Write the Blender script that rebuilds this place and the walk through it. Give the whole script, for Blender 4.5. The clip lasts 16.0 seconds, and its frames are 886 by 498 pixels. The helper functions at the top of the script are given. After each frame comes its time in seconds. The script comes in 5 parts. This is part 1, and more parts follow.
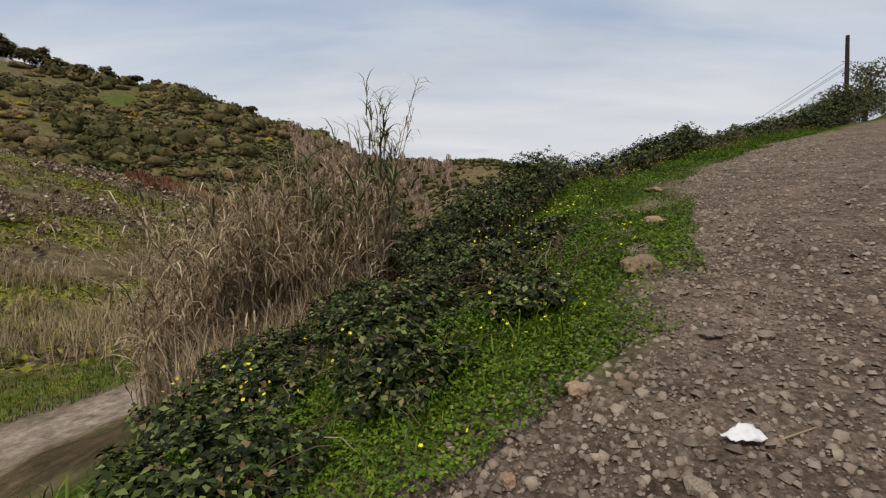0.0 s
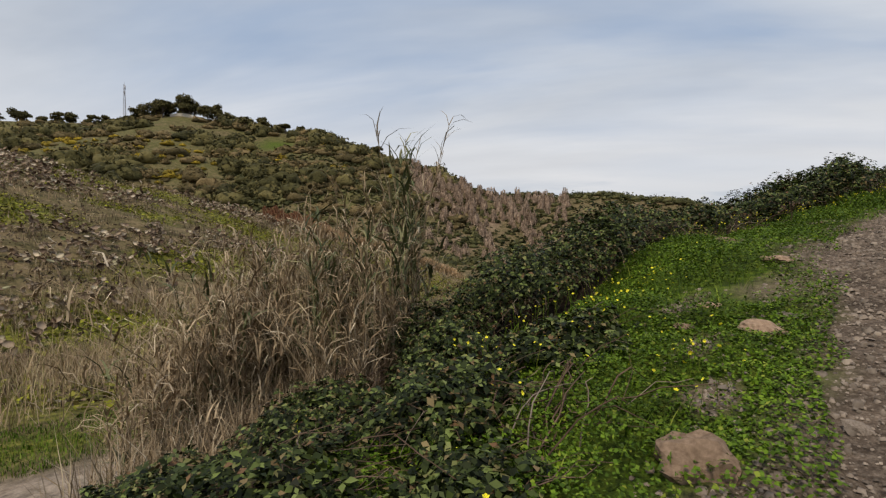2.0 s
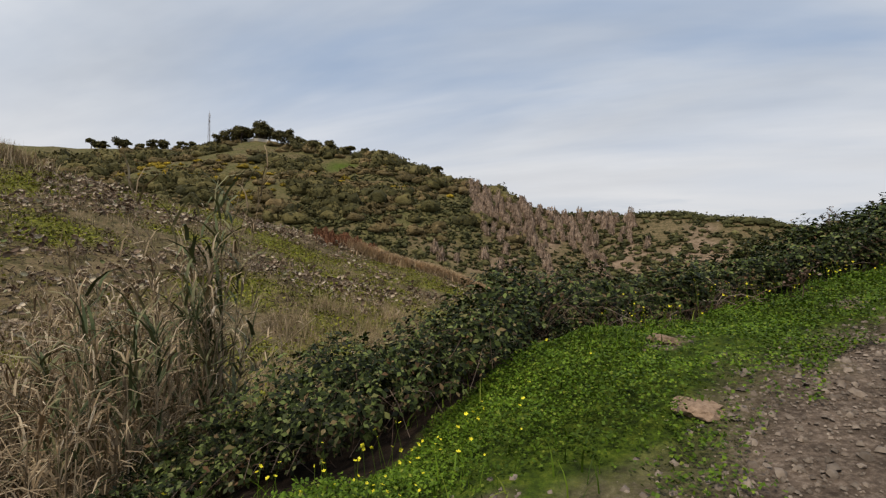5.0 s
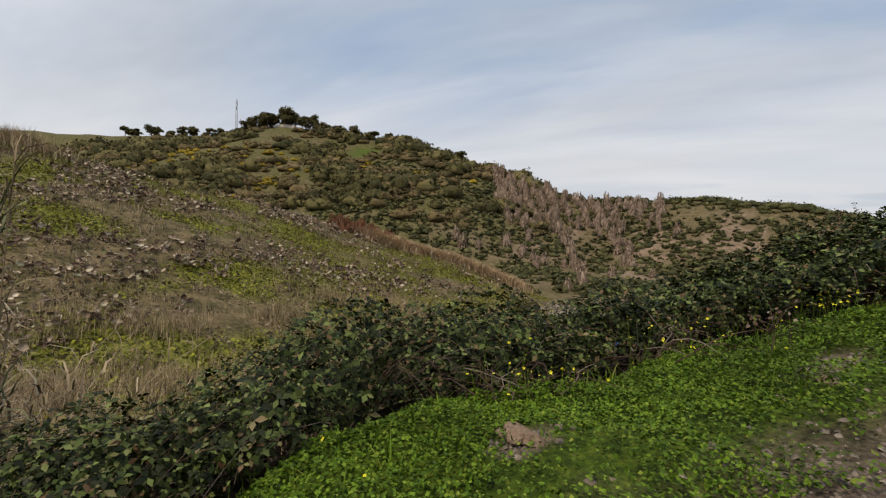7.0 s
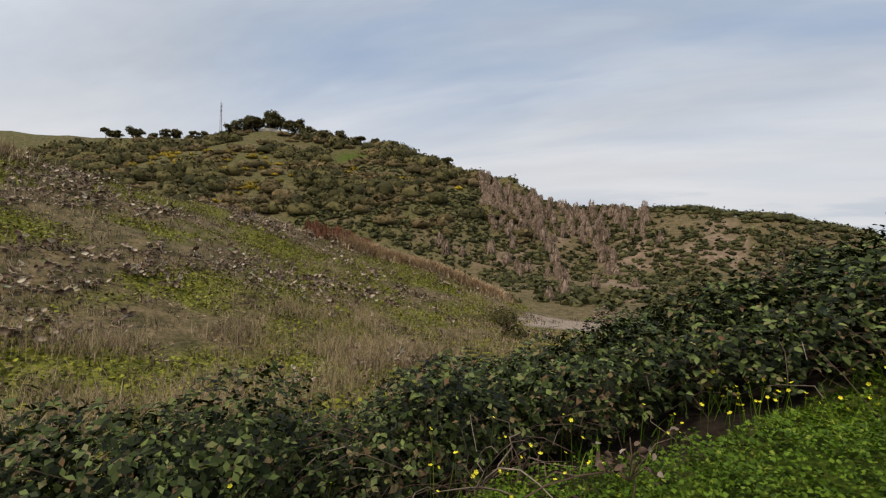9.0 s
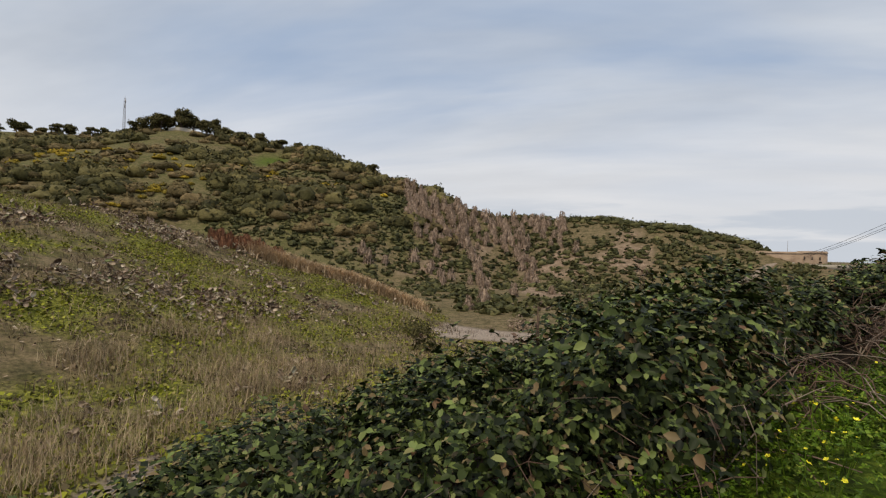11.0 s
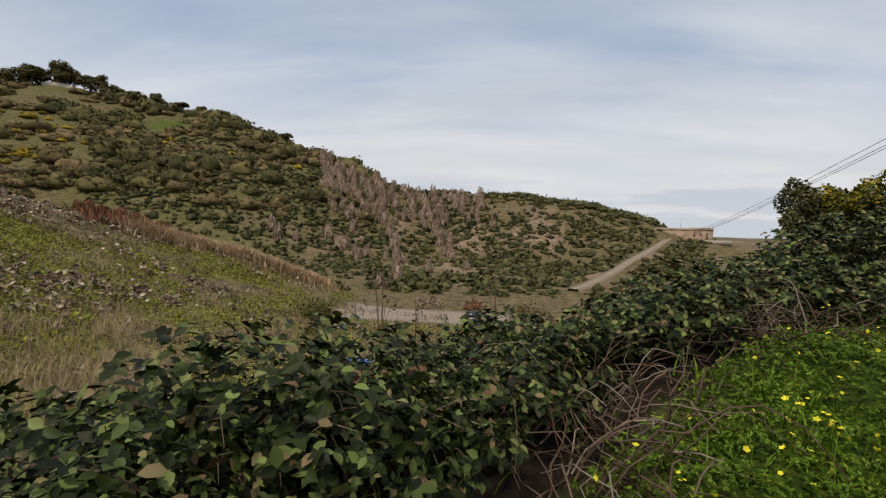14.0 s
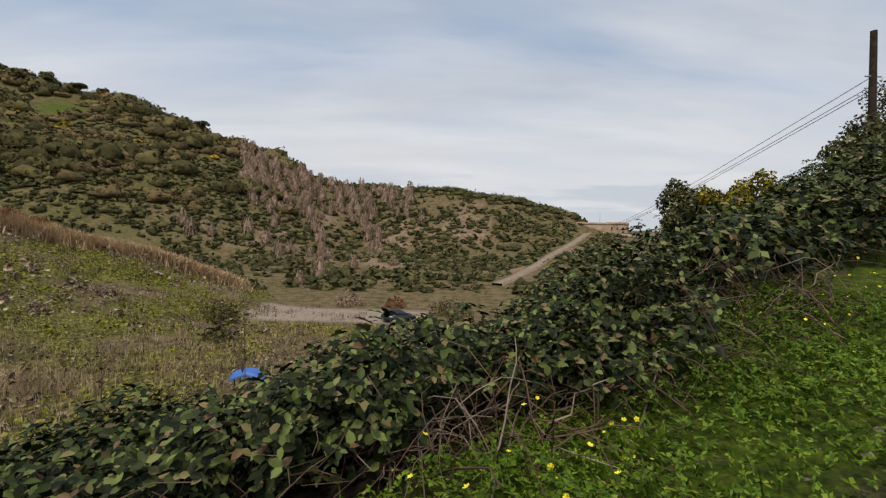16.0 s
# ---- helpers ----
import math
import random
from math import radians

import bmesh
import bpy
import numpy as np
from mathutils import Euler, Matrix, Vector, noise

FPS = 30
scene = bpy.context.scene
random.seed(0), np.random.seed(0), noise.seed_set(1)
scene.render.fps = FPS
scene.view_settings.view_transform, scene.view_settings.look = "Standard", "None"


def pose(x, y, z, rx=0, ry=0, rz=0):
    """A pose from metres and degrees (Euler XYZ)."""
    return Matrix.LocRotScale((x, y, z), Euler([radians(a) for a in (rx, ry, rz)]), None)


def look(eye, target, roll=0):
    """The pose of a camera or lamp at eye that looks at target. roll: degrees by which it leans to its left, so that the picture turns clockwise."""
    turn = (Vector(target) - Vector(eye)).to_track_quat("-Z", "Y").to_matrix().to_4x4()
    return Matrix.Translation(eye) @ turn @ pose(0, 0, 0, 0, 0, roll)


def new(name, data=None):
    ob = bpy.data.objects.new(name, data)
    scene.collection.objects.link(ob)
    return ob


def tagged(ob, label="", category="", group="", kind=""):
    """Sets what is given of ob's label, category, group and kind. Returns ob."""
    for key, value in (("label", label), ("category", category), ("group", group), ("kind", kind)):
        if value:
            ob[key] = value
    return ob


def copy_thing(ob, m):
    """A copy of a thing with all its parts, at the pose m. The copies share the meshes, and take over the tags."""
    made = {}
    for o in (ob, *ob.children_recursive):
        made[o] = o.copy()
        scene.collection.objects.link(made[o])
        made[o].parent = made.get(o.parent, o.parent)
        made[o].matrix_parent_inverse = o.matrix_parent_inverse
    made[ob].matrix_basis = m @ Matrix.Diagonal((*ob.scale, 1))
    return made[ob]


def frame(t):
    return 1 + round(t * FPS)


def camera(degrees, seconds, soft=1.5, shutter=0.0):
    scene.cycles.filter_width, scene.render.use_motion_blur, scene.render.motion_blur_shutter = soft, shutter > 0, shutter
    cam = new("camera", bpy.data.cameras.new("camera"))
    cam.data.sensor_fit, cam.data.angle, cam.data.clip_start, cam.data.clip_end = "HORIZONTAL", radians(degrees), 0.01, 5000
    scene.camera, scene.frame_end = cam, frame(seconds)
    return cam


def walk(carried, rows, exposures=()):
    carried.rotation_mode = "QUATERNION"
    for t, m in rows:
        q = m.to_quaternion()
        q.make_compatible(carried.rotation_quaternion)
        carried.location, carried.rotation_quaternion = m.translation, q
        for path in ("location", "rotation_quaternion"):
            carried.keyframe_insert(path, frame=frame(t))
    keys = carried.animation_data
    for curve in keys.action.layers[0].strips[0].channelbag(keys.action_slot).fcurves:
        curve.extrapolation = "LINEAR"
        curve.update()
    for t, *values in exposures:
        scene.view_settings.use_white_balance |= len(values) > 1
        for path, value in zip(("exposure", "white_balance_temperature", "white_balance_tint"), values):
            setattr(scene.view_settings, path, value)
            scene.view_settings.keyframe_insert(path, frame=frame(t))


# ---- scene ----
cam = camera(87.1, 16.0, soft=1.25)
PATH = [
    (0, -0.001, 0.001, -0.000, 84.29, 0.56, 0.49),
    (0.5, 0.438, 0.395, 0.054, 85.02, 0.31, 5.34),
    (1, 0.750, 0.840, 0.192, 86.27, 0.16, 8.60),
    (1.5, 0.900, 1.382, 0.375, 87.10, -0.02, 11.64),
    (2, 1.185, 1.890, 0.461, 88.39, -0.06, 14.70),
    (2.5, 1.513, 2.365, 0.609, 89.36, -0.17, 16.79),
    (3, 1.849, 2.843, 0.767, 89.62, -0.30, 18.33),
    (3.5, 2.236, 3.301, 0.902, 89.55, -0.48, 19.57),
    (4, 2.551, 3.809, 1.012, 90.00, -0.50, 21.03),
    (4.5, 2.919, 4.311, 1.099, 90.73, -0.64, 21.74),
    (7, 4.309, 6.950, 1.605, 88.72, -0.97, 25.82),
    (7.5, 4.492, 7.508, 1.692, 88.42, -1.12, 25.54),
    (8, 4.692, 8.072, 1.809, 88.61, -1.25, 25.58),
    (10.5, 6.216, 10.626, 2.291, 90.69, -1.49, 18.66),
    (11, 6.638, 11.070, 2.423, 90.58, -1.47, 15.83),
    (11.5, 6.954, 11.570, 2.514, 90.21, -1.42, 13.99),
    (12, 7.348, 12.020, 2.542, 90.10, -1.49, 12.97),
    (12.5, 7.686, 12.473, 2.592, 89.63, -1.54, 11.72),
    (13, 8.035, 12.959, 2.649, 89.13, -1.59, 11.25),
    (13.5, 8.403, 13.440, 2.725, 88.62, -1.60, 9.20),
    (14, 8.792, 13.893, 2.823, 87.68, -1.68, 6.65),
    (14.5, 9.270, 14.271, 2.879, 87.26, -1.64, 4.46),
    (15, 9.731, 14.649, 2.961, 86.94, -1.65, 2.27),
    (15.5, 10.195, 15.026, 3.071, 86.87, -1.63, 0.22),
    (16, 10.656, 15.402, 3.152, 87.15, -1.60, -1.41),
]

walk(cam, [(t, pose(x, y, z, rx, ry, rz)) for t, x, y, z, rx, ry, rz in PATH])

# ---- light: a thin overcast with streaks of blue ----
SUN_AZ, SUN_EL = radians(200), radians(60)
scene.view_settings.exposure = 0.0


def nodes_of(tree):
    tree.nodes.clear()

    def add(kind, **values):
        node = tree.nodes.new(kind)
        for key, value in values.items():
            if key in node.inputs:
                node.inputs[key].default_value = value
            else:
                setattr(node, key, value)
        return node
    return add, tree.links.new


def ramp(node, stops, mode="LINEAR"):
    node.color_ramp.interpolation = mode
    el = node.color_ramp.elements
    while len(el) < len(stops):
        el.new(0.5)
    for e, (p, c) in zip(el, stops):
        e.position, e.color = p, (*c, 1) if len(c) == 3 else c


world = bpy.data.worlds.new("overcast")
scene.world = world
world.use_nodes = True
add, link = nodes_of(world.node_tree)
sky = add("ShaderNodeTexSky", sky_type="NISHITA", sun_disc=False, sun_elevation=SUN_EL, sun_rotation=SUN_AZ)
sky.air_density, sky.dust_density = 1.0, 1.5
skydim = add("ShaderNodeVectorMath", operation="SCALE")
skydim.inputs["Scale"].default_value = 0.10
link(sky.outputs[0], skydim.inputs[0])
tc = add("ShaderNodeTexCoord")
sep = add("ShaderNodeSeparateXYZ")
link(tc.outputs["Generated"], sep.inputs[0])
# the cloud sheet lies flat high above: directions are carried onto a plane
lift = add("ShaderNodeMath", operation="ADD")
lift.inputs[1].default_value = 0.16
link(sep.outputs["Z"], lift.inputs[0])
flat = add("ShaderNodeVectorMath", operation="DIVIDE")
link(tc.outputs["Generated"], flat.inputs[0])
link(lift.outputs[0], flat.inputs[1])
mapping = add("ShaderNodeMapping")
mapping.inputs["Rotation"].default_value = (0, 0, radians(24))
mapping.inputs["Scale"].default_value = (0.34, 1.0, 0.0)
link(flat.outputs[0], mapping.inputs[0])
streak = add("ShaderNodeTexNoise", Scale=1.25, Detail=5.0, Roughness=0.48, Distortion=0.6)
link(mapping.outputs[0], streak.inputs["Vector"])
cover = add("ShaderNodeValToRGB")
ramp(cover, [(0.30, (0.22, 0.22, 0.22)), (0.48, (0.68, 0.68, 0.68)), (0.64, (1, 1, 1))])
link(streak.outputs[0], cover.inputs[0])
mapping2 = add("ShaderNodeMapping")
mapping2.inputs["Rotation"].default_value = (0, 0, radians(10))
mapping2.inputs["Scale"].default_value = (0.5, 1.3, 0.0)
link(flat.outputs[0], mapping2.inputs[0])
shade = add("ShaderNodeTexNoise", Scale=1.1, Detail=5.0, Roughness=0.55)
link(mapping2.outputs[0], shade.inputs["Vector"])
tone = add("ShaderNodeValToRGB")
ramp(tone, [(0.34, (0.47, 0.51, 0.575)), (0.52, (0.58, 0.615, 0.67)), (0.68, (0.70, 0.72, 0.76))])
link(shade.outputs[0], tone.inputs[0])
blue = add("ShaderNodeMix", data_type="RGBA")
blue.inputs["Factor"].default_value = 0.72
blue.inputs["B"].default_value = (0.28, 0.40, 0.60, 1)
link(skydim.outputs[0], blue.inputs["A"])
clouds = add("ShaderNodeMix", data_type="RGBA")
link(cover.outputs[0], clouds.inputs["Factor"])
link(blue.outputs["Result"], clouds.inputs["A"])
link(tone.outputs[0], clouds.inputs["B"])
# paler and warmer towards the horizon, with a low grey bank
low = add("ShaderNodeMapRange", interpolation_type="SMOOTHSTEP")
low.inputs["From Min"].default_value, low.inputs["From Max"].default_value = 0.34, 0.06
link(sep.outputs["Z"], low.inputs["Value"])
lowf = add("ShaderNodeMath", operation="MULTIPLY")
lowf.inputs[1].default_value = 0.72
link(low.outputs[0], lowf.inputs[0])
haze = add("ShaderNodeMix", data_type="RGBA")
haze.inputs["B"].default_value = (0.74, 0.73, 0.73, 1)
link(lowf.outputs[0], haze.inputs["Factor"])
link(clouds.outputs["Result"], haze.inputs["A"])
mapping3 = add("ShaderNodeMapping")
mapping3.inputs["Scale"].default_value = (2.2, 2.2, 17.0)
link(tc.outputs["Generated"], mapping3.inputs[0])
banks = add("ShaderNodeTexNoise", Scale=1.6, Detail=7.0, Roughness=0.55)
link(mapping3.outputs[0], banks.inputs["Vector"])
bankm = add("ShaderNodeMapRange", interpolation_type="SMOOTHSTEP")
bankm.inputs["From Min"].default_value, bankm.inputs["From Max"].default_value = 0.44, 0.58
link(banks.outputs[0], bankm.inputs["Value"])
bande = add("ShaderNodeMapRange", interpolation_type="SMOOTHSTEP")
bande.inputs["From Min"].default_value, bande.inputs["From Max"].default_value = 0.135, 0.085
link(sep.outputs["Z"], bande.inputs["Value"])
bankf = add("ShaderNodeMath", operation="MULTIPLY")
link(bankm.outputs[0], bankf.inputs[0])
link(bande.outputs[0], bankf.inputs[1])
bankg = add("ShaderNodeMath", operation="MULTIPLY")
bankg.inputs[1].default_value = 0.75
link(bankf.outputs[0], bankg.inputs[0])
bankc = add("ShaderNodeMix", data_type="RGBA")
bankc.inputs["B"].default_value = (0.50, 0.545, 0.61, 1)
link(bankg.outputs[0], bankc.inputs["Factor"])
link(haze.outputs["Result"], bankc.inputs["A"])
background = add("ShaderNodeBackground", Strength=1.06)
link(bankc.outputs["Result"], background.inputs[0])
link(background.outputs[0], add("ShaderNodeOutputWorld").inputs[0])

sun = new("sun", bpy.data.lights.new("sun", "SUN"))
sun.data.energy, sun.data.angle, sun.data.color = 2.3, radians(10), (1.0, 0.87, 0.68)
sun.matrix_world = look((0, 0, 0), (-math.sin(SUN_AZ) * math.cos(SUN_EL), -math.cos(SUN_AZ) * math.cos(SUN_EL), -math.sin(SUN_EL)))
sun.location = (0, 0, 60)


# ---- materials ----
def material(name):
    mat = bpy.data.materials.new(name)
    mat.use_nodes = True
    add, link = nodes_of(mat.node_tree)
    shader = add("ShaderNodeBsdfPrincipled")
    link(shader.outputs[0], add("ShaderNodeOutputMaterial").inputs[0])
    return mat, add, link, shader


def foliage(name, stops, rough=0.55, grain=14.0, spec=0.14, relief=0.0):
    """Leaves: every leaf takes its own tone, with a finer mottling over it."""
    mat, add, link, sh = material(name)
    geo = add("ShaderNodeNewGeometry")
    tint = add("ShaderNodeValToRGB")
    ramp(tint, stops)
    link(geo.outputs["Random Per Island"], tint.inputs[0])
    pos = add("ShaderNodeTexCoord")
    mottle = add("ShaderNodeTexNoise", Scale=grain, Detail=3.0)
    link(pos.outputs["Object"], mottle.inputs["Vector"])
    span = add("ShaderNodeMapRange")
    span.inputs["To Min"].default_value, span.inputs["To Max"].default_value = 0.25, 1.75
    link(mottle.outputs[0], span.inputs["Value"])
    mul = add("ShaderNodeVectorMath", operation="SCALE")
    link(tint.outputs[0], mul.inputs[0])
    link(span.outputs[0], mul.inputs["Scale"])
    link(mul.outputs[0], sh.inputs["Base Color"])
    sh.inputs["Roughness"].default_value = rough
    sh.inputs["Specular IOR Level"].default_value = spec
    if relief:
        lumps = add("ShaderNodeTexNoise", Scale=1.6, Detail=5.0, Roughness=0.65)
        link(pos.outputs["Object"], lumps.inputs["Vector"])
        bump = add("ShaderNodeBump", Strength=1.0, Distance=relief)
        link(lumps.outputs[0], bump.inputs["Height"])
        link(bump.outputs[0], sh.inputs["Normal"])
    return mat


def rocky(name, dark, light, scale=6.0, rough=0.9, bump=0.4, random=True):
    mat, add, link, sh = material(name)
    pos = add("ShaderNodeTexCoord")
    big = add("ShaderNodeTexNoise", Scale=scale, Detail=8.0, Roughness=0.62)
    link(pos.outputs["Object"], big.inputs["Vector"])
    tint = add("ShaderNodeValToRGB")
    ramp(tint, [(0.32, dark), (0.68, light)])
    link(big.outputs[0], tint.inputs[0])
    colour = tint.outputs[0]
    if random:
        info, geo = add("ShaderNodeObjectInfo"), add("ShaderNodeNewGeometry")
        both = add("ShaderNodeMath", operation="ADD")
        link(info.outputs["Random"], both.inputs[0])
        link(geo.outputs["Random Per Island"], both.inputs[1])
        part_of = add("ShaderNodeMath", operation="FRACT")
        link(both.outputs[0], part_of.inputs[0])
        span = add("ShaderNodeMapRange")
        span.inputs["To Min"].default_value, span.inputs["To Max"].default_value = 0.6, 1.35
        link(part_of.outputs[0], span.inputs["Value"])
        mul = add("ShaderNodeVectorMath", operation="SCALE")
        link(colour, mul.inputs[0])
        link(span.outputs[0], mul.inputs["Scale"])
        colour = mul.outputs[0]
    link(colour, sh.inputs["Base Color"])
    fine = add("ShaderNodeTexNoise", Scale=scale * 9, Detail=6.0, Roughness=0.7)
    link(pos.outputs["Object"], fine.inputs["Vector"])
    relief = add("ShaderNodeBump", Strength=bump, Distance=0.02)
    link(fine.outputs[0], relief.inputs["Height"])
    link(relief.outputs[0], sh.inputs["Normal"])
    sh.inputs["Roughness"].default_value = rough
    sh.inputs["Specular IOR Level"].default_value = 0.25
    return mat


BRAMBLE = foliage("bramble_leaf", [(0.0, (0.006, 0.009, 0.003)), (0.38, (0.019, 0.027, 0.006)), (0.68, (0.054, 0.074, 0.018)),
                                   (0.88, (0.160, 0.200, 0.056)), (0.94, (0.19, 0.15, 0.07)), (1.0, (0.13, 0.07, 0.035))], 0.5, 5.0, 0.14)
HERB = foliage("clover_leaf", [(0.0, (0.034, 0.064, 0.004)), (0.5, (0.078, 0.138, 0.009)), (0.88, (0.128, 0.205, 0.014)), (1.0, (0.20, 0.23, 0.03))], 0.55, 1.5)
PETAL = foliage("yellow_petal", [(0.0, (0.70, 0.62, 0.02)), (1.0, (0.88, 0.80, 0.06))], 0.5, 4.0)
TWIG = foliage("dead_twig", [(0.0, (0.075, 0.045, 0.032)), (0.6, (0.15, 0.10, 0.072)), (1.0, (0.30, 0.24, 0.19))], 0.85, 8.0)
PALE_TWIG = foliage("weathered_twig", [(0.0, (0.15, 0.115, 0.085)), (1.0, (0.30, 0.25, 0.20))], 0.85, 9.0)
REED_DRY = foliage("dry_reed", [(0.0, (0.16, 0.112, 0.066)), (0.5, (0.32, 0.240, 0.148)), (0.85, (0.46, 0.360, 0.235)), (1.0, (0.58, 0.49, 0.36))], 0.75, 2.5)
REED_GREEN = foliage("green_reed", [(0.0, (0.060, 0.075, 0.032)), (0.6, (0.115, 0.135, 0.060)), (1.0, (0.28, 0.25, 0.13))], 0.6, 2.5)
STRAW = foliage("dry_grass", [(0.0, (0.22, 0.158, 0.095)), (0.5, (0.37, 0.275, 0.165)), (0.8, (0.50, 0.39, 0.25)), (1.0, (0.20, 0.21, 0.06))], 0.8, 0.6)
CACTUS = foliage("withered_cactus", [(0.0, (0.070, 0.043, 0.029)), (0.40, (0.22, 0.155, 0.105)), (0.66, (0.42, 0.325, 0.23)), (0.88, (0.60, 0.50, 0.37)), (1.0, (0.14, 0.17, 0.06))], 0.75, 1.2)
PINE = foliage("dark_evergreen", [(0.0, (0.044, 0.042, 0.016)), (0.55, (0.098, 0.088, 0.032)), (1.0, (0.185, 0.155, 0.060))], 0.8, 0.45, relief=0.7)
OLIVE = foliage("olive_scrub", [(0.0, (0.075, 0.060, 0.025)), (0.55, (0.150, 0.113, 0.050)), (1.0, (0.25, 0.180, 0.085))], 0.8, 0.45, relief=0.8)
TAN = foliage("tan_grass", [(0.0, (0.32, 0.215, 0.125)), (0.5, (0.48, 0.345, 0.205)), (1.0, (0.60, 0.46, 0.30))], 0.8, 0.6)
GORSE = foliage("gorse_scrub", [(0.0, (0.15, 0.115, 0.018)), (0.6, (0.30, 0.215, 0.024)), (1.0, (0.46, 0.32, 0.03))], 0.8, 0.5, relief=0.6)
LITTER = foliage("dead_weed", [(0.0, (0.034, 0.024, 0.017)), (0.45, (0.10, 0.070, 0.047)), (0.8, (0.26, 0.19, 0.125)), (1.0, (0.42, 0.34, 0.24))], 0.85, 0.5)
SLOPE_HERB = foliage("slope_herb", [(0.0, (0.070, 0.068, 0.015)), (0.4, (0.185, 0.190, 0.020)), (0.75, (0.28, 0.285, 0.026)), (1.0, (0.24, 0.18, 0.09))], 0.75, 0.25)
DEAD = foliage("dead_weeping_tree", [(0.0, (0.17, 0.120, 0.085)), (0.5, (0.30, 0.215, 0.155)), (1.0, (0.43, 0.320, 0.235))], 0.85, 0.25, relief=0.5)
RUST = foliage("rust_scrub", [(0.0, (0.115, 0.050, 0.028)), (0.6, (0.22, 0.095, 0.050)), (1.0, (0.32, 0.165, 0.090))], 0.8, 0.5, relief=0.4)
SCRUB = foliage("green_scrub", [(0.0, (0.036, 0.038, 0.015)), (0.55, (0.080, 0.080, 0.030)), (1.0, (0.155, 0.140, 0.056))], 0.75, 0.4, relief=0.4)
BARK = rocky("bark", (0.05, 0.04, 0.032), (0.16, 0.125, 0.10), 4.0)
STONE = rocky("stone", (0.14, 0.108, 0.083), (0.33, 0.27, 0.215), 7.0)
WARM_ROCK = rocky("warm_rock", (0.22, 0.145, 0.095), (0.44, 0.31, 0.215), 5.0)
FORT = rocky("fort_masonry", (0.24, 0.165, 0.115), (0.42, 0.31, 0.215), 0.6, bump=0.3, random=False)
POLE_WOOD = rocky("tarred_pole", (0.022, 0.016, 0.014), (0.075, 0.05, 0.04), 5.0, random=False)
CABLE = rocky("cable", (0.03, 0.03, 0.032), (0.06, 0.06, 0.065), 3.0, random=False)
STEEL = rocky("galvanised_steel", (0.30, 0.28, 0.28), (0.45, 0.43, 0.43), 1.0, 0.6, random=False)
CONCRETE = rocky("weathered_concrete", (0.30, 0.265, 0.21), (0.46, 0.41, 0.33), 0.8, random=False)
DIRT = rocky("beaten_track", (0.20, 0.150, 0.105), (0.36, 0.285, 0.210), 0.9, random=False)
WHITEWASH = rocky("whitewash", (0.55, 0.54, 0.50), (0.75, 0.74, 0.70), 0.8, random=False)


# ---- the lie of the land ----
UA, UB = np.array((0.5692, 0.8222)), np.array((-0.8222, 0.5692))   # along the walk, and to its left


def at(a, b):
    """World x, y of a point a metres along the walk and b metres to its left."""
    return a * UA[0] + b * UB[0], a * UA[1] + b * UB[1]


def fbm(x, y, size, octaves=4, seed=0):
    """Smooth value noise on a plane, about -1 to 1."""
    out, amp, total = 0.0, 1.0, 0.0
    for o in range(octaves):
        u, v = np.asarray(x) / size * 2 ** o + 17.3 * o + seed * 5.1, np.asarray(y) / size * 2 ** o - 9.7 * o + seed * 3.3
        i, j = np.floor(u), np.floor(v)
        fu, fv = u - i, v - j
        fu, fv = fu * fu * (3 - 2 * fu), fv * fv * (3 - 2 * fv)

        def cell(p, q):
            s = np.sin(p * 127.1 + q * 311.7 + seed * 7.7) * 43758.5453
            return 2 * (s - np.floor(s)) - 1
        low = cell(i, j) * (1 - fu) + cell(i + 1, j) * fu
        top = cell(i, j + 1) * (1 - fu) + cell(i + 1, j + 1) * fu
        out, total, amp = out + amp * (low * (1 - fv) + top * fv), total + amp, amp * 0.5
    return out / total * 1.6


def smax(p, q, k):
    return 0.5 * (p + q + np.sqrt((p - q) ** 2 + k * k))


def tent(x, y, crest, slope, rough=0.0):
    """A ridge: the land falls away from the crest line on both sides."""
    best = np.full(np.shape(x), -1e3)
    for (x0, y0, z0), (x1, y1, z1) in zip(crest, crest[1:]):
        dx, dy = x1 - x0, y1 - y0
        k = np.clip(((x - x0) * dx + (y - y0) * dy) / (dx * dx + dy * dy), 0, 1)
        d = np.hypot(x - x0 - k * dx, y - y0 - k * dy)
        best = np.maximum(best, z0 + k * (z1 - z0) - slope * (np.sqrt(d * d + 9) - 3))
    return best


NEAR_RIDGE = ((-150, -20, 26), (-110, 8, 20), (-72, 36, 12.5), (-62, 60.5, 7.6), (-48, 74, 2.4), (-38, 84, -3.2), (-25, 91, -9.5))
GREAT_HILL = ((-460, 110, 70), (-330, 195, 66), (-268, 232, 69), (-228, 246, 76), (-196, 258, 71), (-142, 252, 60), (-109, 241, 47), (-79, 243, 38),
              (-56, 236, 28.5), (-36, 232, 19.5), (-14, 234, 20.0), (1, 233, 17.5))
HEADLAND = ((1, 233, 16), (4, 227, 18.6), (20, 223, 18.8), (43, 213, 15.0), (56, 205, 11.6), (66, 198, 7.4), (74, 192, 2.6), (97, 188, 2.2))


SPUR = ((22, 104, -10.0), (45, 144, -4.0), (68, 184, 1.7), (78, 189, 2.0))


def edge(a):
    """How far left of the walk the gravel ends."""
    return np.interp(a, (-20, 0, 3, 5, 7, 10, 13, 16, 20, 25, 35, 50, 80), (1.4, 0.75, 0.45, 0.4, 0.7, 1.3, 0.75, 0.4, -0.6, -2.4, -6, -11, -20))


